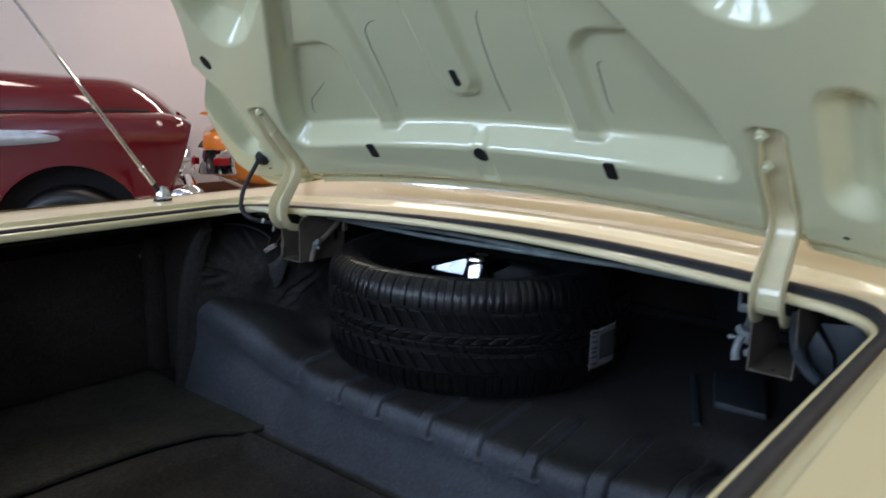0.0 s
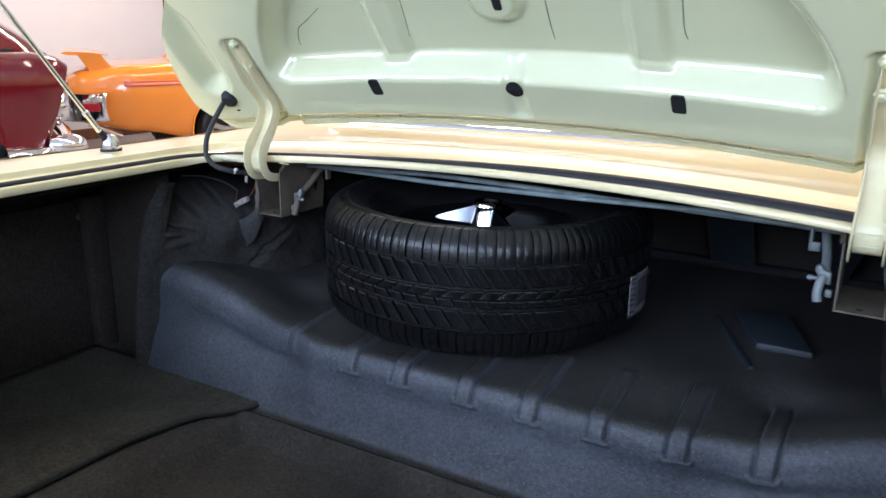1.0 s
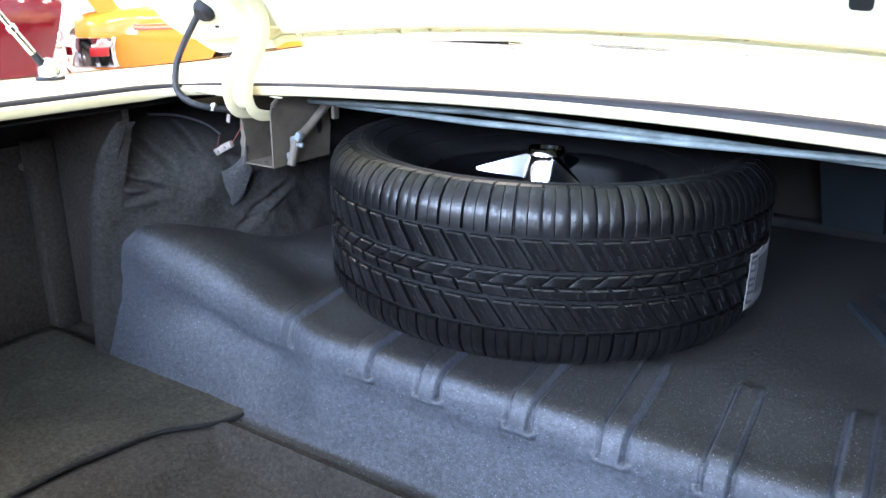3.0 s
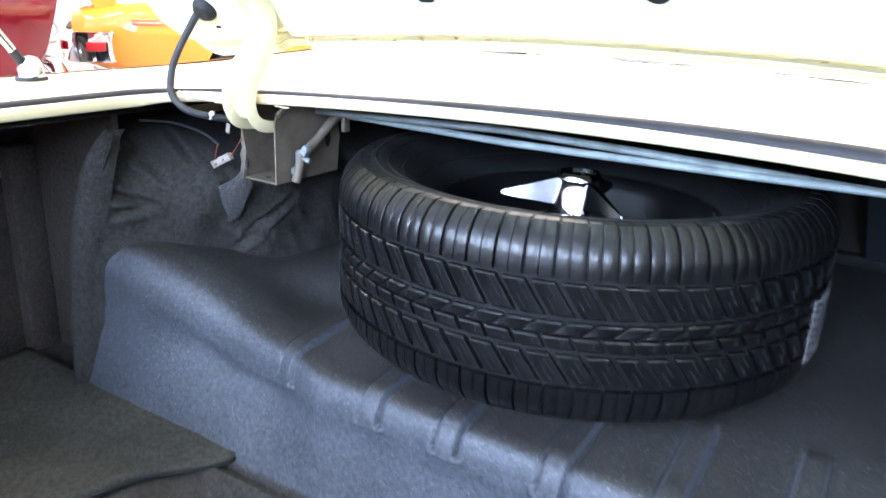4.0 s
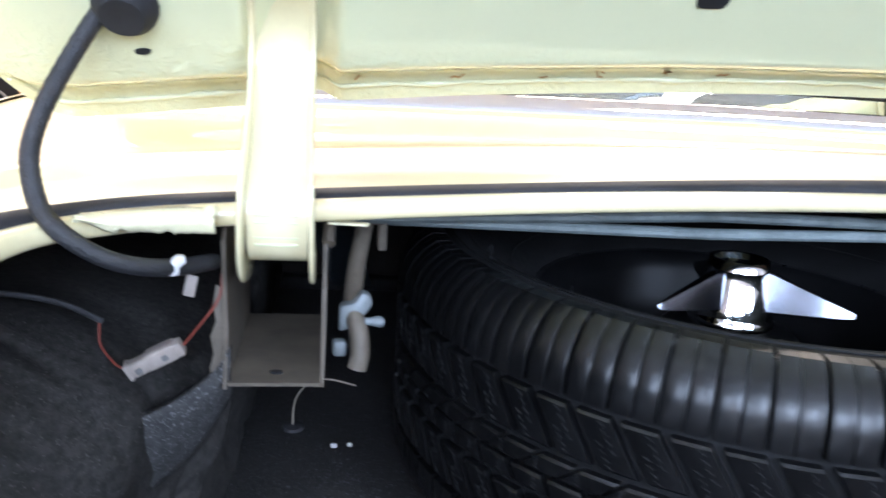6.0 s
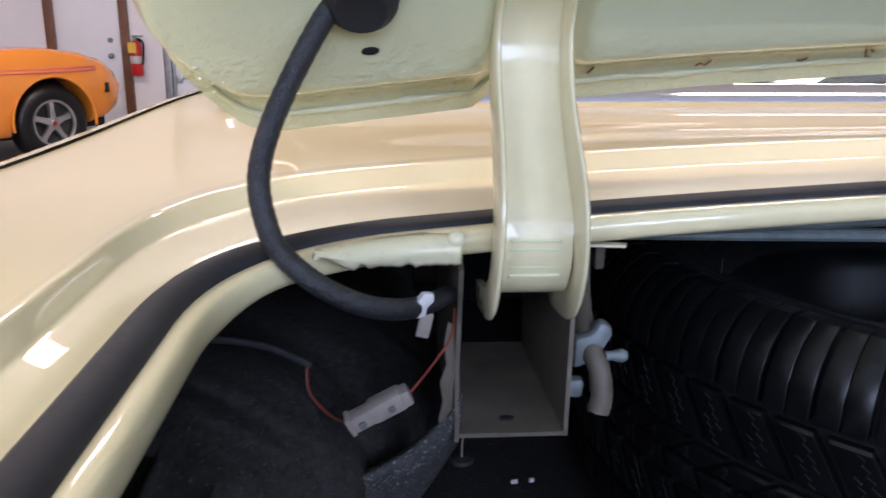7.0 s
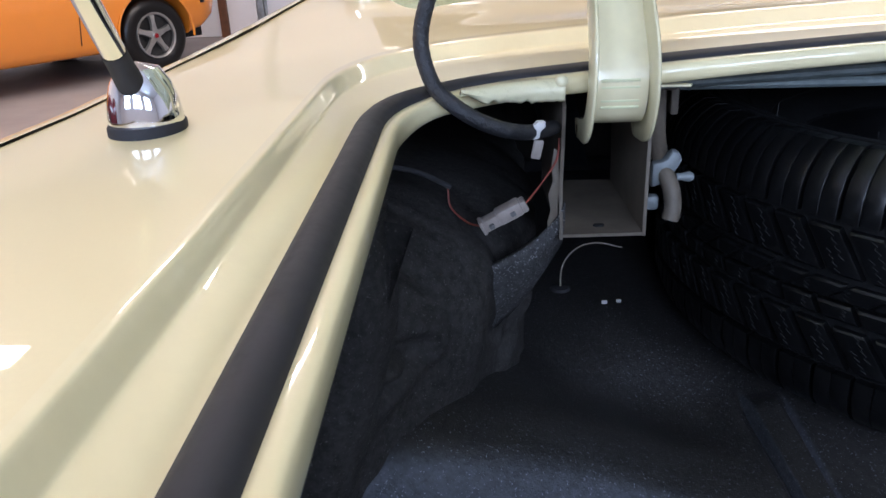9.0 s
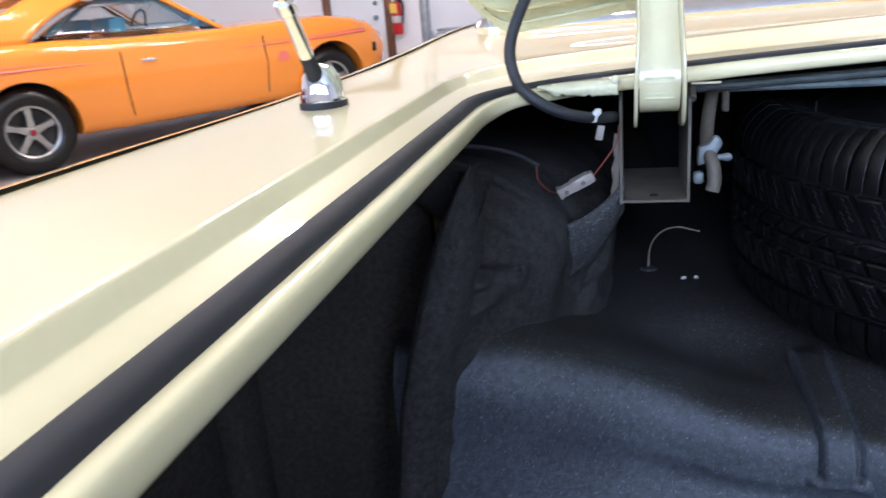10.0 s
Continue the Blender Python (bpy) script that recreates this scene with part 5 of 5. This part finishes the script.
for a in (204.5, 324.5, 84.5):
    wing = []
    for r, zb, zt, w in ((0.020, 0.926, 0.963, 0.014), (0.040, 0.927, 0.957, 0.012), (0.065, 0.929, 0.949, 0.009), (0.090, 0.931, 0.941, 0.0055), (0.1025, 0.9325, 0.937, 0.0025), (0.104, 0.934, 0.936, 0.001)):
        wing.append([(r, -w, zb), (r, w, zb), (r, w * 0.35, zt), (r, -w * 0.35, zt)])
    part("spinner_wing", moved(loft(wing, True, True), tm @ pose(0, 0, 0, 0, 0, a)), SPINNER_METAL, spin, "", 20)
ring = []
blocks(ring, 0.978, 0.9815, 96, 0.0, 0.45, [(0.0, 0.2945), (1.0, 0.2915)])
part("shoulder_marks", moved(join(*ring), tm), TYRE, spare, "short raised marks round the shoulder", 25)["kind"] = "stuff"
for rr, zz in ((0.272, T1 - 0.0045), (0.256, T1 - 0.009), (0.236, T1 - 0.022), (0.214, T1 - 0.039)):
    part("sidewall_ring", lathe([(rr - 0.0014, zz - 0.004), (rr - 0.0008, zz + 0.0016), (rr + 0.0008, zz + 0.0016), (rr + 0.0014, zz - 0.004)], 96, tm), SIDEWALL, spare)
hair_rng = random.Random(8)
for k in range(22):
    a, rr = 2 * math.pi * (k + hair_rng.uniform(-0.3, 0.3)) / 22, hair_rng.choice((0.222, 0.246, 0.266))
    zz = T1 - 0.004 if rr > 0.26 else T1 - 0.016 if rr > 0.24 else T1 - 0.033
    lean = (hair_rng.uniform(-0.003, 0.003), hair_rng.uniform(-0.003, 0.003))
    part("moulding_hair", moved(tube([(rr * math.cos(a), rr * math.sin(a), zz - 0.001), (rr * math.cos(a) + lean[0], rr * math.sin(a) + lean[1], zz + hair_rng.uniform(0.006, 0.011))], [0.0006, 0.0003], 5), tm), SIDEWALL, spare, "thin rubber moulding hair")
lab0, lab1 = radians(-11.5), radians(4)


def label_pt(a, b, z0, z1, r):
    def fn(u, v):
        t, z = a + (b - a) * u, z0 + (z1 - z0) * v
        rr = r + 0.0016 * max(0.0, noise.noise((t * 60, z * 55, 3))) + 0.0012 * math.exp(-((t + 0.15) / 0.02) ** 2)
        return TC.x + rr * math.cos(t), TC.y + rr * math.sin(t), z + 0.002 * noise.noise((t * 40, 0, 7))
    return grid(24, 12, fn)


sticker = part("tyre_label", label_pt(lab0, lab1, 0.807, 0.884, RT + 0.0014), PAPER, spare, "worn white paper label on the tread", 60, 0.0006)
part("label_patch", label_pt(radians(-6.5), radians(3.5), 0.822, 0.872, RT + 0.002), LABEL_BLUE, sticker, "", 60, 0.0003)
for k, z in enumerate((0.815, 0.828, 0.838, 0.846, 0.858, 0.868, 0.876)):
    part("label_bar", label_pt(radians(-11), radians(-7.6 - 0.5 * (k % 3)), z, z + 0.004, RT + 0.002), LABEL_INK, sticker, "", 60, 0.0003)

# ------------------------------------------------------------------ orange car


def wheel(owner, name, m, r, w, rimr, spokes, face, cap):
    """A road wheel; its outer side looks along local +z."""
    t = part(name, lathe([(rimr, w * 0.42), (rimr + 0.03, w * 0.5), (r - 0.05, w * 0.5), (r - 0.015, w * 0.40), (r, w * 0.28), (r, -w * 0.28), (r - 0.02, -w * 0.45), (rimr, -w * 0.45)], 56, m), TYRE, owner, "black tyre", 40)
    part("rim", lathe([(rimr + 0.004, w * 0.43), (rimr, w * 0.44), (rimr - 0.016, w * 0.40), (rimr - 0.025, w * 0.2), (0.06, w * 0.05), (0.0, w * 0.05)], 48, m), face if not spokes else DARK_ALLOY, t, "wheel rim", 40)
    part("rim_lip", lathe([(rimr + 0.006, w * 0.43), (rimr + 0.002, w * 0.47), (rimr - 0.014, w * 0.44), (rimr - 0.018, w * 0.36)], 48, m), face, t, "", 40)
    for k in range(spokes):
        a = 360 / spokes * k + 18
        part("spoke", moved(loft([[(0.03, -0.034, w * 0.28), (0.03, 0.034, w * 0.28), (0.03, 0.03, w * 0.38), (0.03, -0.03, w * 0.38)], [(rimr * 0.6, -0.026, w * 0.24), (rimr * 0.6, 0.026, w * 0.24), (rimr * 0.6, 0.018, w * 0.34), (rimr * 0.6, -0.018, w * 0.34)], [(rimr - 0.012, -0.036, w * 0.2), (rimr - 0.012, 0.036, w * 0.2), (rimr - 0.012, 0.026, w * 0.32), (rimr - 0.012, -0.026, w * 0.32)]], True, True), m @ pose(0, 0, 0, 0, 0, a)), face, t, "", 30)
    part("centre_cap", lathe([(0.0, w * 0.45), (0.022, w * 0.44), (0.03, w * 0.38), (0.055, w * 0.34), (0.06, w * 0.25)], 24, m), cap, t, "", 40)
    return t


def table_at(rows, x):
    for a, b in zip(rows, rows[1:]):
        if x <= b[0]:
            t = max(0.0, (x - a[0]) / (b[0] - a[0]))
            t = t * t * (3 - 2 * t)
            return [p + (q - p) * t for p, q in zip(a, b)]
    return rows[-1]


OM = pose(-5.03, 4.29, 0, 0, 0, math.degrees(math.atan2(0.824, 0.566)))
oc = thing("car", OM, "glossy orange coupe with pink side stripes and a rear spoiler", "car")
OW = 1.88
# x, low, top, tuck of the top edge, side inset
ORANGE_ROWS = [(-1.42, 0.50, 0.86, 0.20, 0.13), (-1.30, 0.44, 0.90, 0.16, 0.06), (-0.85, 0.36, 0.955, 0.12, 0.015), (-0.35, 0.28, 0.985, 0.11, 0.0), (0.25, 0.25, 0.985, 0.12, 0.0), (0.9, 0.24, 0.955, 0.10, 0.012), (1.6, 0.24, 0.945, 0.10, 0.015), (2.3, 0.24, 0.955, 0.11, 0.010), (2.84, 0.25, 0.965, 0.12, 0.0), (3.14, 0.29, 0.935, 0.13, 0.008), (3.38, 0.34, 0.88, 0.15, 0.04), (3.54, 0.40, 0.81, 0.16, 0.09), (3.64, 0.48, 0.72, 0.18, 0.17)]
rings = []
for k in range(81):
    x = -1.42 + (3.64 + 1.42) * k / 80
    _, lo, top, tuck, inset = table_at(ORANGE_ROWS, x)
    h = top - lo
    flare = max(math.exp(-((x - c) / 0.42) ** 2) for c in (0.0, 2.84))
    right = [(tuck + 0.18 + inset, top + 0.015), (tuck * 0.8 + inset, top + 0.006), (tuck * 0.5 + inset, top - 0.012), (tuck * 0.25 + inset, top - 0.04), (0.020 + inset - 0.01 * flare, top - 0.10), (inset + 0.004 - 0.012 * flare, lo + 0.66 * h), (inset - 0.018 * flare, lo + 0.55 * h), (inset + 0.008 - 0.012 * flare, lo + 0.42 * h), (inset + 0.016, lo + 0.28 * h), (inset + 0.034, lo + 0.10 * h), (inset + 0.06, lo + 0.03 * h), (inset + 0.09, lo)]
    ring = [(x, y, z) for y, z in right] + [(x, OW - y, z) for y, z in right[::-1]]
    rings.append(ring)
shell = loft(rings, True, True)
arch = []
for ax, rr in ((0.0, 0.380), (2.84, 0.395)):
    for y0 in (-0.1, OW - 0.28):
        arch.append(moved(loft([[(rr * math.cos(a), rr * math.sin(a), z) for a in (2 * math.pi * k / 40 for k in range(40))] for z in (0, 0.38)], True, True), pose(ax, y0, 0.345) @ pose(0, 0, 0, -90, 0, 0)))
shell = cut(shell, arch, "orange_shell")
part("body", moved(shell, OM), ORANGE, oc, "glossy orange bodywork", 40)
for ax, rr in ((0.0, 0.380), (2.84, 0.395)):
    for y0, out in ((0.012, -1), (OW - 0.012, 1)):
        part("arch_lip", moved(tube([(ax + rr * math.cos(a), y0 + 0.012 * out * math.sin(a) ** 2, 0.345 + rr * math.sin(a)) for a in (radians(-8 + 196 * k / 40) for k in range(41))], 0.012, 8), OM), ORANGE, oc)
for ax in (0.0, 2.84):
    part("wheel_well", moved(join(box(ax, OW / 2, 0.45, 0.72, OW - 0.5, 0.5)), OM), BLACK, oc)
for ax in (0.0, 2.84):
    for y0, rx in ((0.135, 90), (OW - 0.135, -90)):
        wheel(oc, "wheel", OM @ pose(ax, y0, 0.335, rx), 0.335, 0.22, 0.20, 5, ALLOY, ALLOY)
    part("cap_badge", lathe([(0.0, 0.003), (0.02, 0.002), (0.022, 0.0)], 16, OM @ pose(ax, 0.135 - 0.096, 0.333, 90)), RED_LENS, oc, "red wheel cap")
# greenhouse: windscreen, side glass, rear pillar and roof
for side in (0, 1):
    def yy(v, s=side):
        return v if not s else OW - v
    part("rear_pillar", moved(grid(8, 8, lambda u, v: (-0.50 + 0.62 * u + (0.72 + 0.10 * (1 - u)) * v - 0.10 * u * math.sin(math.pi * v), yy(0.12 + 0.24 * v - 0.03 * math.sin(math.pi * v)), 0.972 + 0.005 * u + 0.365 * v)), OM), ORANGE, oc, "", 60, 0.03)
    part("side_glass", moved(grid(10, 4, lambda u, v: ((0.13 + 1.62 * u) * (1 - v) + (0.84 + 0.36 * u) * v - 0.06 * math.sin(math.pi * v) * (1 - u), yy(0.15 + 0.19 * v), 0.965 - 0.015 * u + 0.345 * v)), OM), CLEAR_GLASS, oc, "side window glass", 60, 0.006)
    part("front_pillar", moved(tube([(1.80, yy(0.16), 0.945), (1.22, yy(0.345), 1.325)], 0.024, 8), OM), ORANGE, oc)
    part("roof_rail", moved(tube([(0.66, yy(0.345), 1.335), (0.95, yy(0.335), 1.342), (1.22, yy(0.345), 1.325)], 0.022, 8), OM), ORANGE, oc)
    part("belt_trim", moved(tube([(0.12, yy(0.125), 0.985), (1.0, yy(0.118), 0.958), (1.85, yy(0.12), 0.952)], 0.009, 6), OM), CHROME, oc, "bright belt moulding")
    part("door_line", moved(tube([(0.78, yy(0.008), 0.86), (0.78, yy(-0.001), 0.6), (0.80, yy(0.02), 0.34)], 0.004, 5), OM), BLACK, oc)
    part("door_line", moved(tube([(2.1, yy(0.010), 0.86), (2.12, yy(0.010), 0.6), (2.1, yy(0.035), 0.34)], 0.004, 5), OM), BLACK, oc)
    part("door_handle", moved(box(1.0, yy(0.0), 0.77, 0.13, 0.02, 0.025, None, 0.006), OM), CHROME, oc, "chrome door handle")
    for xa, xb, lift, wd in ((-0.95, 0.62, 0.0, 0.030), (-0.95, 0.45, 0.038, 0.012), (3.30, 1.75, 0.012, 0.026), (3.30, 2.0, 0.045, 0.010)):
        def stripe(u, v, s=side, lift=lift, wd=wd, xa=xa, xb=xb):
            x = xa + (xb - xa) * u
            _, lo, top, tuck, inset = table_at(ORANGE_ROWS, x)
            z = 0.775 + 0.02 * math.sin((x + 0.95) * 1.4) + lift + wd * (1 - u) ** 0.7 * v
            return x, yy(inset + 0.002 - 0.016 * max(math.exp(-((x - c) / 0.42) ** 2) for c in (0.0, 2.84)) + 0.012 * step(lo + 0.66 * (top - lo), top - 0.10, z) - 0.004, s), z
        part("stripe", moved(grid(30, 1, stripe), OM), STRIPE, oc, "tapering pink side stripe", 60, 0.001)
    part("badge", moved(plate([(2.22, 0.62), (2.30, 0.60), (2.36, 0.63), (2.33, 0.69), (2.26, 0.70)], 0.004, Matrix(((1, 0, 0, 0), (0, 0, -1, yy(0.002) if not side else yy(0.002) + 0.004), (0, 1, 0, 0), (0, 0, 0, 1)))), OM), STRIPE, oc, "small pink fender badge")
    part("side_marker", moved(box(3.40, yy(0.042), 0.62, 0.045, 0.02, 0.09, None, 0.004), OM), BLACK, oc, "dark side marker lamp")
part("roof", moved(grid(10, 6, lambda u, v: (0.32 + 0.92 * v - 0.05 * (2 * u - 1) ** 2, 0.345 + (OW - 0.69) * u, 1.335 + 0.03 * (1 - (2 * u - 1) ** 2) + 0.012 * math.sin(math.pi * v))), OM), ORANGE, oc, "", 60, 0.03)
part("windscreen", moved(grid(8, 4, lambda u, v: (1.88 - 0.62 * v - 0.08 * (2 * u - 1) ** 2, 0.17 + 0.19 * v + (OW - 0.34 - 0.38 * v) * u, 0.955 + 0.375 * v)), OM), CLEAR_GLASS, oc, "curved windscreen glass", 60, 0.006)
part("back_glass", moved(grid(8, 4, lambda u, v: (-0.45 + 0.77 * v, 0.30 + 0.08 * v + (OW - 0.60 - 0.16 * v) * u, 0.98 + 0.355 * v)), OM), CLEAR_GLASS, oc, "rear window glass", 60, 0.006)
part("cabin_lining", moved(box(0.95, OW / 2, 0.992, 1.45, OW - 0.42, 0.014, None, 0.004), OM), SEAT_BLUE, oc, "turquoise cabin lining")
for y in (0.55, OW - 0.55):
    part("seat", moved(box(0.92, y, 1.05, 0.16, 0.5, 0.16, None, 0.05), OM), SEAT_BLUE, oc, "turquoise seat back")
part("steering_wheel", moved(tube([(1.50 + 0.06 * math.sin(a), OW - 0.52 + 0.18 * math.cos(a), 1.02 + 0.16 * math.sin(a)) for a in (2 * math.pi * k / 24 for k in range(25))], 0.012, 8), OM), BLACK, oc, "dark steering wheel")
part("dash", moved(box(1.66, OW / 2, 0.99, 0.26, OW - 0.5, 0.10, None, 0.03), OM), SEAT_BLUE, oc, "turquoise dashboard")
bp = smooth_line([(-1.11, -0.012, 0.60), (-1.31, 0.02, 0.60), (-1.46, 0.10, 0.60), (-1.51, 0.35, 0.60), (-1.52, OW / 2, 0.60), (-1.51, OW - 0.35, 0.60), (-1.46, OW - 0.10, 0.60), (-1.31, OW - 0.02, 0.60), (-1.11, OW + 0.012, 0.60)], 6)
rows = []
for dz, push in ((-0.135, 0.03), (-0.12, 0.0), (-0.05, -0.012), (0.05, -0.012), (0.115, 0.0), (0.13, 0.03)):
    rows.append([(p.x + push, p.y if abs(p.y - OW / 2) < 0.8 else p.y + math.copysign(abs(push) if push > 0 else 0, OW / 2 - p.y), p.z + dz) for p in bp])
bumper = part("rear_bumper", moved(loft(rows, False), OM), CHROME, oc, "chrome rear bumper with red lamps", 50, 0.02)
for y in (-0.012, OW + 0.012):
    part("tail_lamp", moved(box(-1.25, y, 0.60, 0.15, 0.03, 0.075, pose(0, 0, 0, 0, 0, 0), 0.008), OM), RED_LENS, bumper, "red tail lamp")
    part("tail_lamp", moved(box(-1.52, OW / 2 + (y - OW / 2) * 0.7, 0.60, 0.03, 0.35, 0.075, None, 0.008), OM), RED_LENS, bumper, "red tail lamp")
wing_rows = []
for y in [0.16 + (OW - 0.32) * i / 16 for i in range(17)]:
    wing_rows.append([(-1.45, y, 1.065), (-1.41, y, 1.083), (-1.19, y, 1.075), (-1.05, y, 1.052), (-1.19, y, 1.05), (-1.39, y, 1.052)])
part("spoiler", moved(join(loft(wing_rows, True, True), *[loft([[(-1.32, y - 0.02, 1.06), (-1.12, y - 0.02, 1.055), (-1.12, y + 0.02, 1.055), (-1.32, y + 0.02, 1.06)], [(-1.22, y - 0.02, 0.90), (-1.02, y - 0.02, 0.92), (-1.02, y + 0.02, 0.92), (-1.22, y + 0.02, 0.90)]], True, True) for y in (0.2, OW - 0.2)]), OM), ORANGE, oc, "orange wing on two struts", 30)
part("tail_pipe", moved(tube([(-1.0, 0.28, 0.30), (-1.25, 0.24, 0.42), (-1.28, 0.24, 0.43)], 0.03, 12), OM), CHROME, oc, "chrome tail pipe")
part("underbody", moved(box(1.4, OW / 2, 0.30, 4.2, OW - 0.5, 0.1), OM), BLACK, oc)

# ------------------------------------------------------------------ red pickup
truck_turn = math.degrees(math.atan2(0.866, 0.5))
RM = pose(-3.83, 0.775, 0, 0, 0, truck_turn)
tk = thing("pickup_truck", RM, "glossy dark red vintage pickup truck with rounded fenders, parked", "pickup truck")
TWD = 1.95
FENDER = [(-1.5, 0.45, 1.09, 0.05), (-0.9, 0.42, 1.12, 0.02), (0.0, 0.42, 1.155, 0.0), (0.45, 0.42, 1.16, 0.0), (0.68, 0.44, 1.155, 0.02), (0.80, 0.50, 1.135, 0.05), (0.87, 0.60, 1.09, 0.10)]
for side in (0, 1):
    rings = []
    for k in range(41):
        x = -1.5 + 2.36 * k / 40
        _, lo, top, inset = table_at(FENDER, x)
        h = top - lo
        lean = 0.16 * step(0.3, 0.86, x)
        sec = [(inset + 0.45, top - 0.01), (inset + 0.22, top), (inset + 0.07, top - 0.008), (inset + 0.025, top - 0.03), (inset + 0.006, top - 0.08), (inset, top - 0.18), (inset + 0.035, top - 0.30), (inset + 0.03, lo + 0.22), (inset + 0.05, lo), (inset + 0.45, lo)]
        rings.append([(x - lean * (1 - (z - lo) / h) ** 1.2, y if not side else TWD - y, z) for y, z in sec])
    sh = loft(rings, True, True)
    sh = cut(sh, [moved(loft([[(0.43 * math.cos(a), 0.43 * math.sin(a), z) for a in (2 * math.pi * k / 40 for k in range(40))] for z in (0, 0.40)], True, True), pose(0.14, -0.1 if not side else TWD - 0.30, 0.42, -90))], "fender_shell")
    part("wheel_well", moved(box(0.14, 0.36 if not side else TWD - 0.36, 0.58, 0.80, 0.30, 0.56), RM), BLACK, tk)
    part("hood_gap", moved(tube([(-1.4 + 0.2 * k, (0.30 if not side else TWD - 0.30) + (0.10 if not side else -0.10) * step(0.2, 0.66, -1.4 + 0.2 * k) - (0.012 if not side else -0.012), table_at(FENDER, -1.4 + 0.2 * k)[2] + 0.002) for k in range(11)], 0.012, 6), RM), BLACK, tk)
    part("front_fender", moved(sh, RM), RED, tk, "glossy dark red front fender", 40)
    y0 = 0.14 if not side else TWD - 0.14
    wheel(tk, "wheel", RM @ pose(0.14, y0, 0.36, 90 if not side else -90), 0.36, 0.2, 0.2, 0, PAPER, CHROME)
    part("headlamp", lathe([(0.0, 0.05), (0.07, 0.045), (0.095, 0.02), (0.10, 0.0), (0.12, -0.01), (0.12, -0.05)], 28, RM @ pose(0.80, 0.24 if not side else TWD - 0.24, 0.86, 0, 90, 0)), CHROME, tk, "round chrome headlamp")
hood = []
for k in range(31):
    x = -1.4 + 2.18 * k / 30
    top = 1.40 - 0.05 * step(-0.6, 0.5, x) - 0.24 * max(0.0, (x - 0.36) / 0.42) ** 2.0
    w = 0.30 + 0.12 * step(0.2, 0.66, x)
    hood.append([(x, w, 1.0), (x, w - 0.01, min(1.09, top - 0.08)), (x, w + 0.0, max(top - 0.15, min(1.10, top - 0.06))), (x, w + 0.06, top - 0.05), (x, w + 0.17, top), (x, TWD / 2, top + 0.025), (x, TWD - w - 0.17, top), (x, TWD - w - 0.06, top - 0.05), (x, TWD - w, max(top - 0.15, min(1.10, top - 0.06))), (x, TWD - w + 0.01, min(1.09, top - 0.08)), (x, TWD - w, 1.0)])
part("hood", moved(loft(hood, True, True), RM), RED, tk, "glossy dark red rounded hood", 40)
part("cab", moved(join(box(-2.1, TWD / 2, 0.95, 1.3, 1.7, 0.9, None, 0.08), box(-2.15, TWD / 2, 1.6, 1.0, 1.45, 0.5, None, 0.15)), RM), RED, tk, "dark red cab", 40)
part("grille", moved(box(0.58, TWD / 2, 0.82, 0.08, 1.2, 0.42, None, 0.03), RM), CHROME, tk, "pale chrome grille")
part("front_bumper", moved(tube(smooth_line([(0.50, 0.02, 0.60), (0.70, 0.08, 0.60), (0.82, 0.4, 0.60), (0.85, TWD / 2, 0.60), (0.82, TWD - 0.4, 0.60), (0.70, TWD - 0.08, 0.60), (0.50, TWD - 0.02, 0.60)]), 0.05, 12, True, 0.0, 1.0), RM), CHROME, tk, "chrome front bumper")
for y in (0.12, TWD - 0.12):
    part("bumper_guard", lathe([(0.0, 0.10), (0.03, 0.09), (0.055, 0.06), (0.065, 0.02), (0.065, -0.06), (0.05, -0.10), (0.0, -0.11)], 24, RM @ pose(0.82, y, 0.64, 0, 90, 0)), CHROME, tk, "rounded chrome bumper guard")
spear = smooth_line([(-0.95, 0.0, 0), (-0.6, 0.065, 0), (-0.1, 0.055, 0), (0.14, 0.025, 0), (0.19, 0.0, 0)], 6)
spear_out = [(p.x, p.y) for p in spear] + [(p.x, -p.y * 0.6) for p in spear[::-1]][1:-1]
part("side_spear", moved(plate(spear_out, 0.012, pose(-0.06, -0.006, 1.005, 90), 0.002), RM), ALLOY, tk, "pointed bright side ornament")
part("spear_dot", moved(plate([(0.07 * math.cos(a), 0.024 * math.sin(a)) for a in (2 * math.pi * k / 20 for k in range(20))], 0.006, pose(-0.58, -0.018, 1.005, 90)), RM), RED_LENS, tk, "red oval on the ornament")

# road wheels of the yellow car
for y0 in (0.62, 3.4):
    for s in (-1, 1):
        wheel(car, "wheel", pose(s * 0.83, y0, 0.33) @ pose(0, 0, 0, 0, 90 * s, 0), 0.33, 0.2, 0.19, 0, ALLOY, CHROME)
part("chassis", box(0, 2.0, 0.36, 1.5, 4.2, 0.12, None, 0.02), BLACK, car)
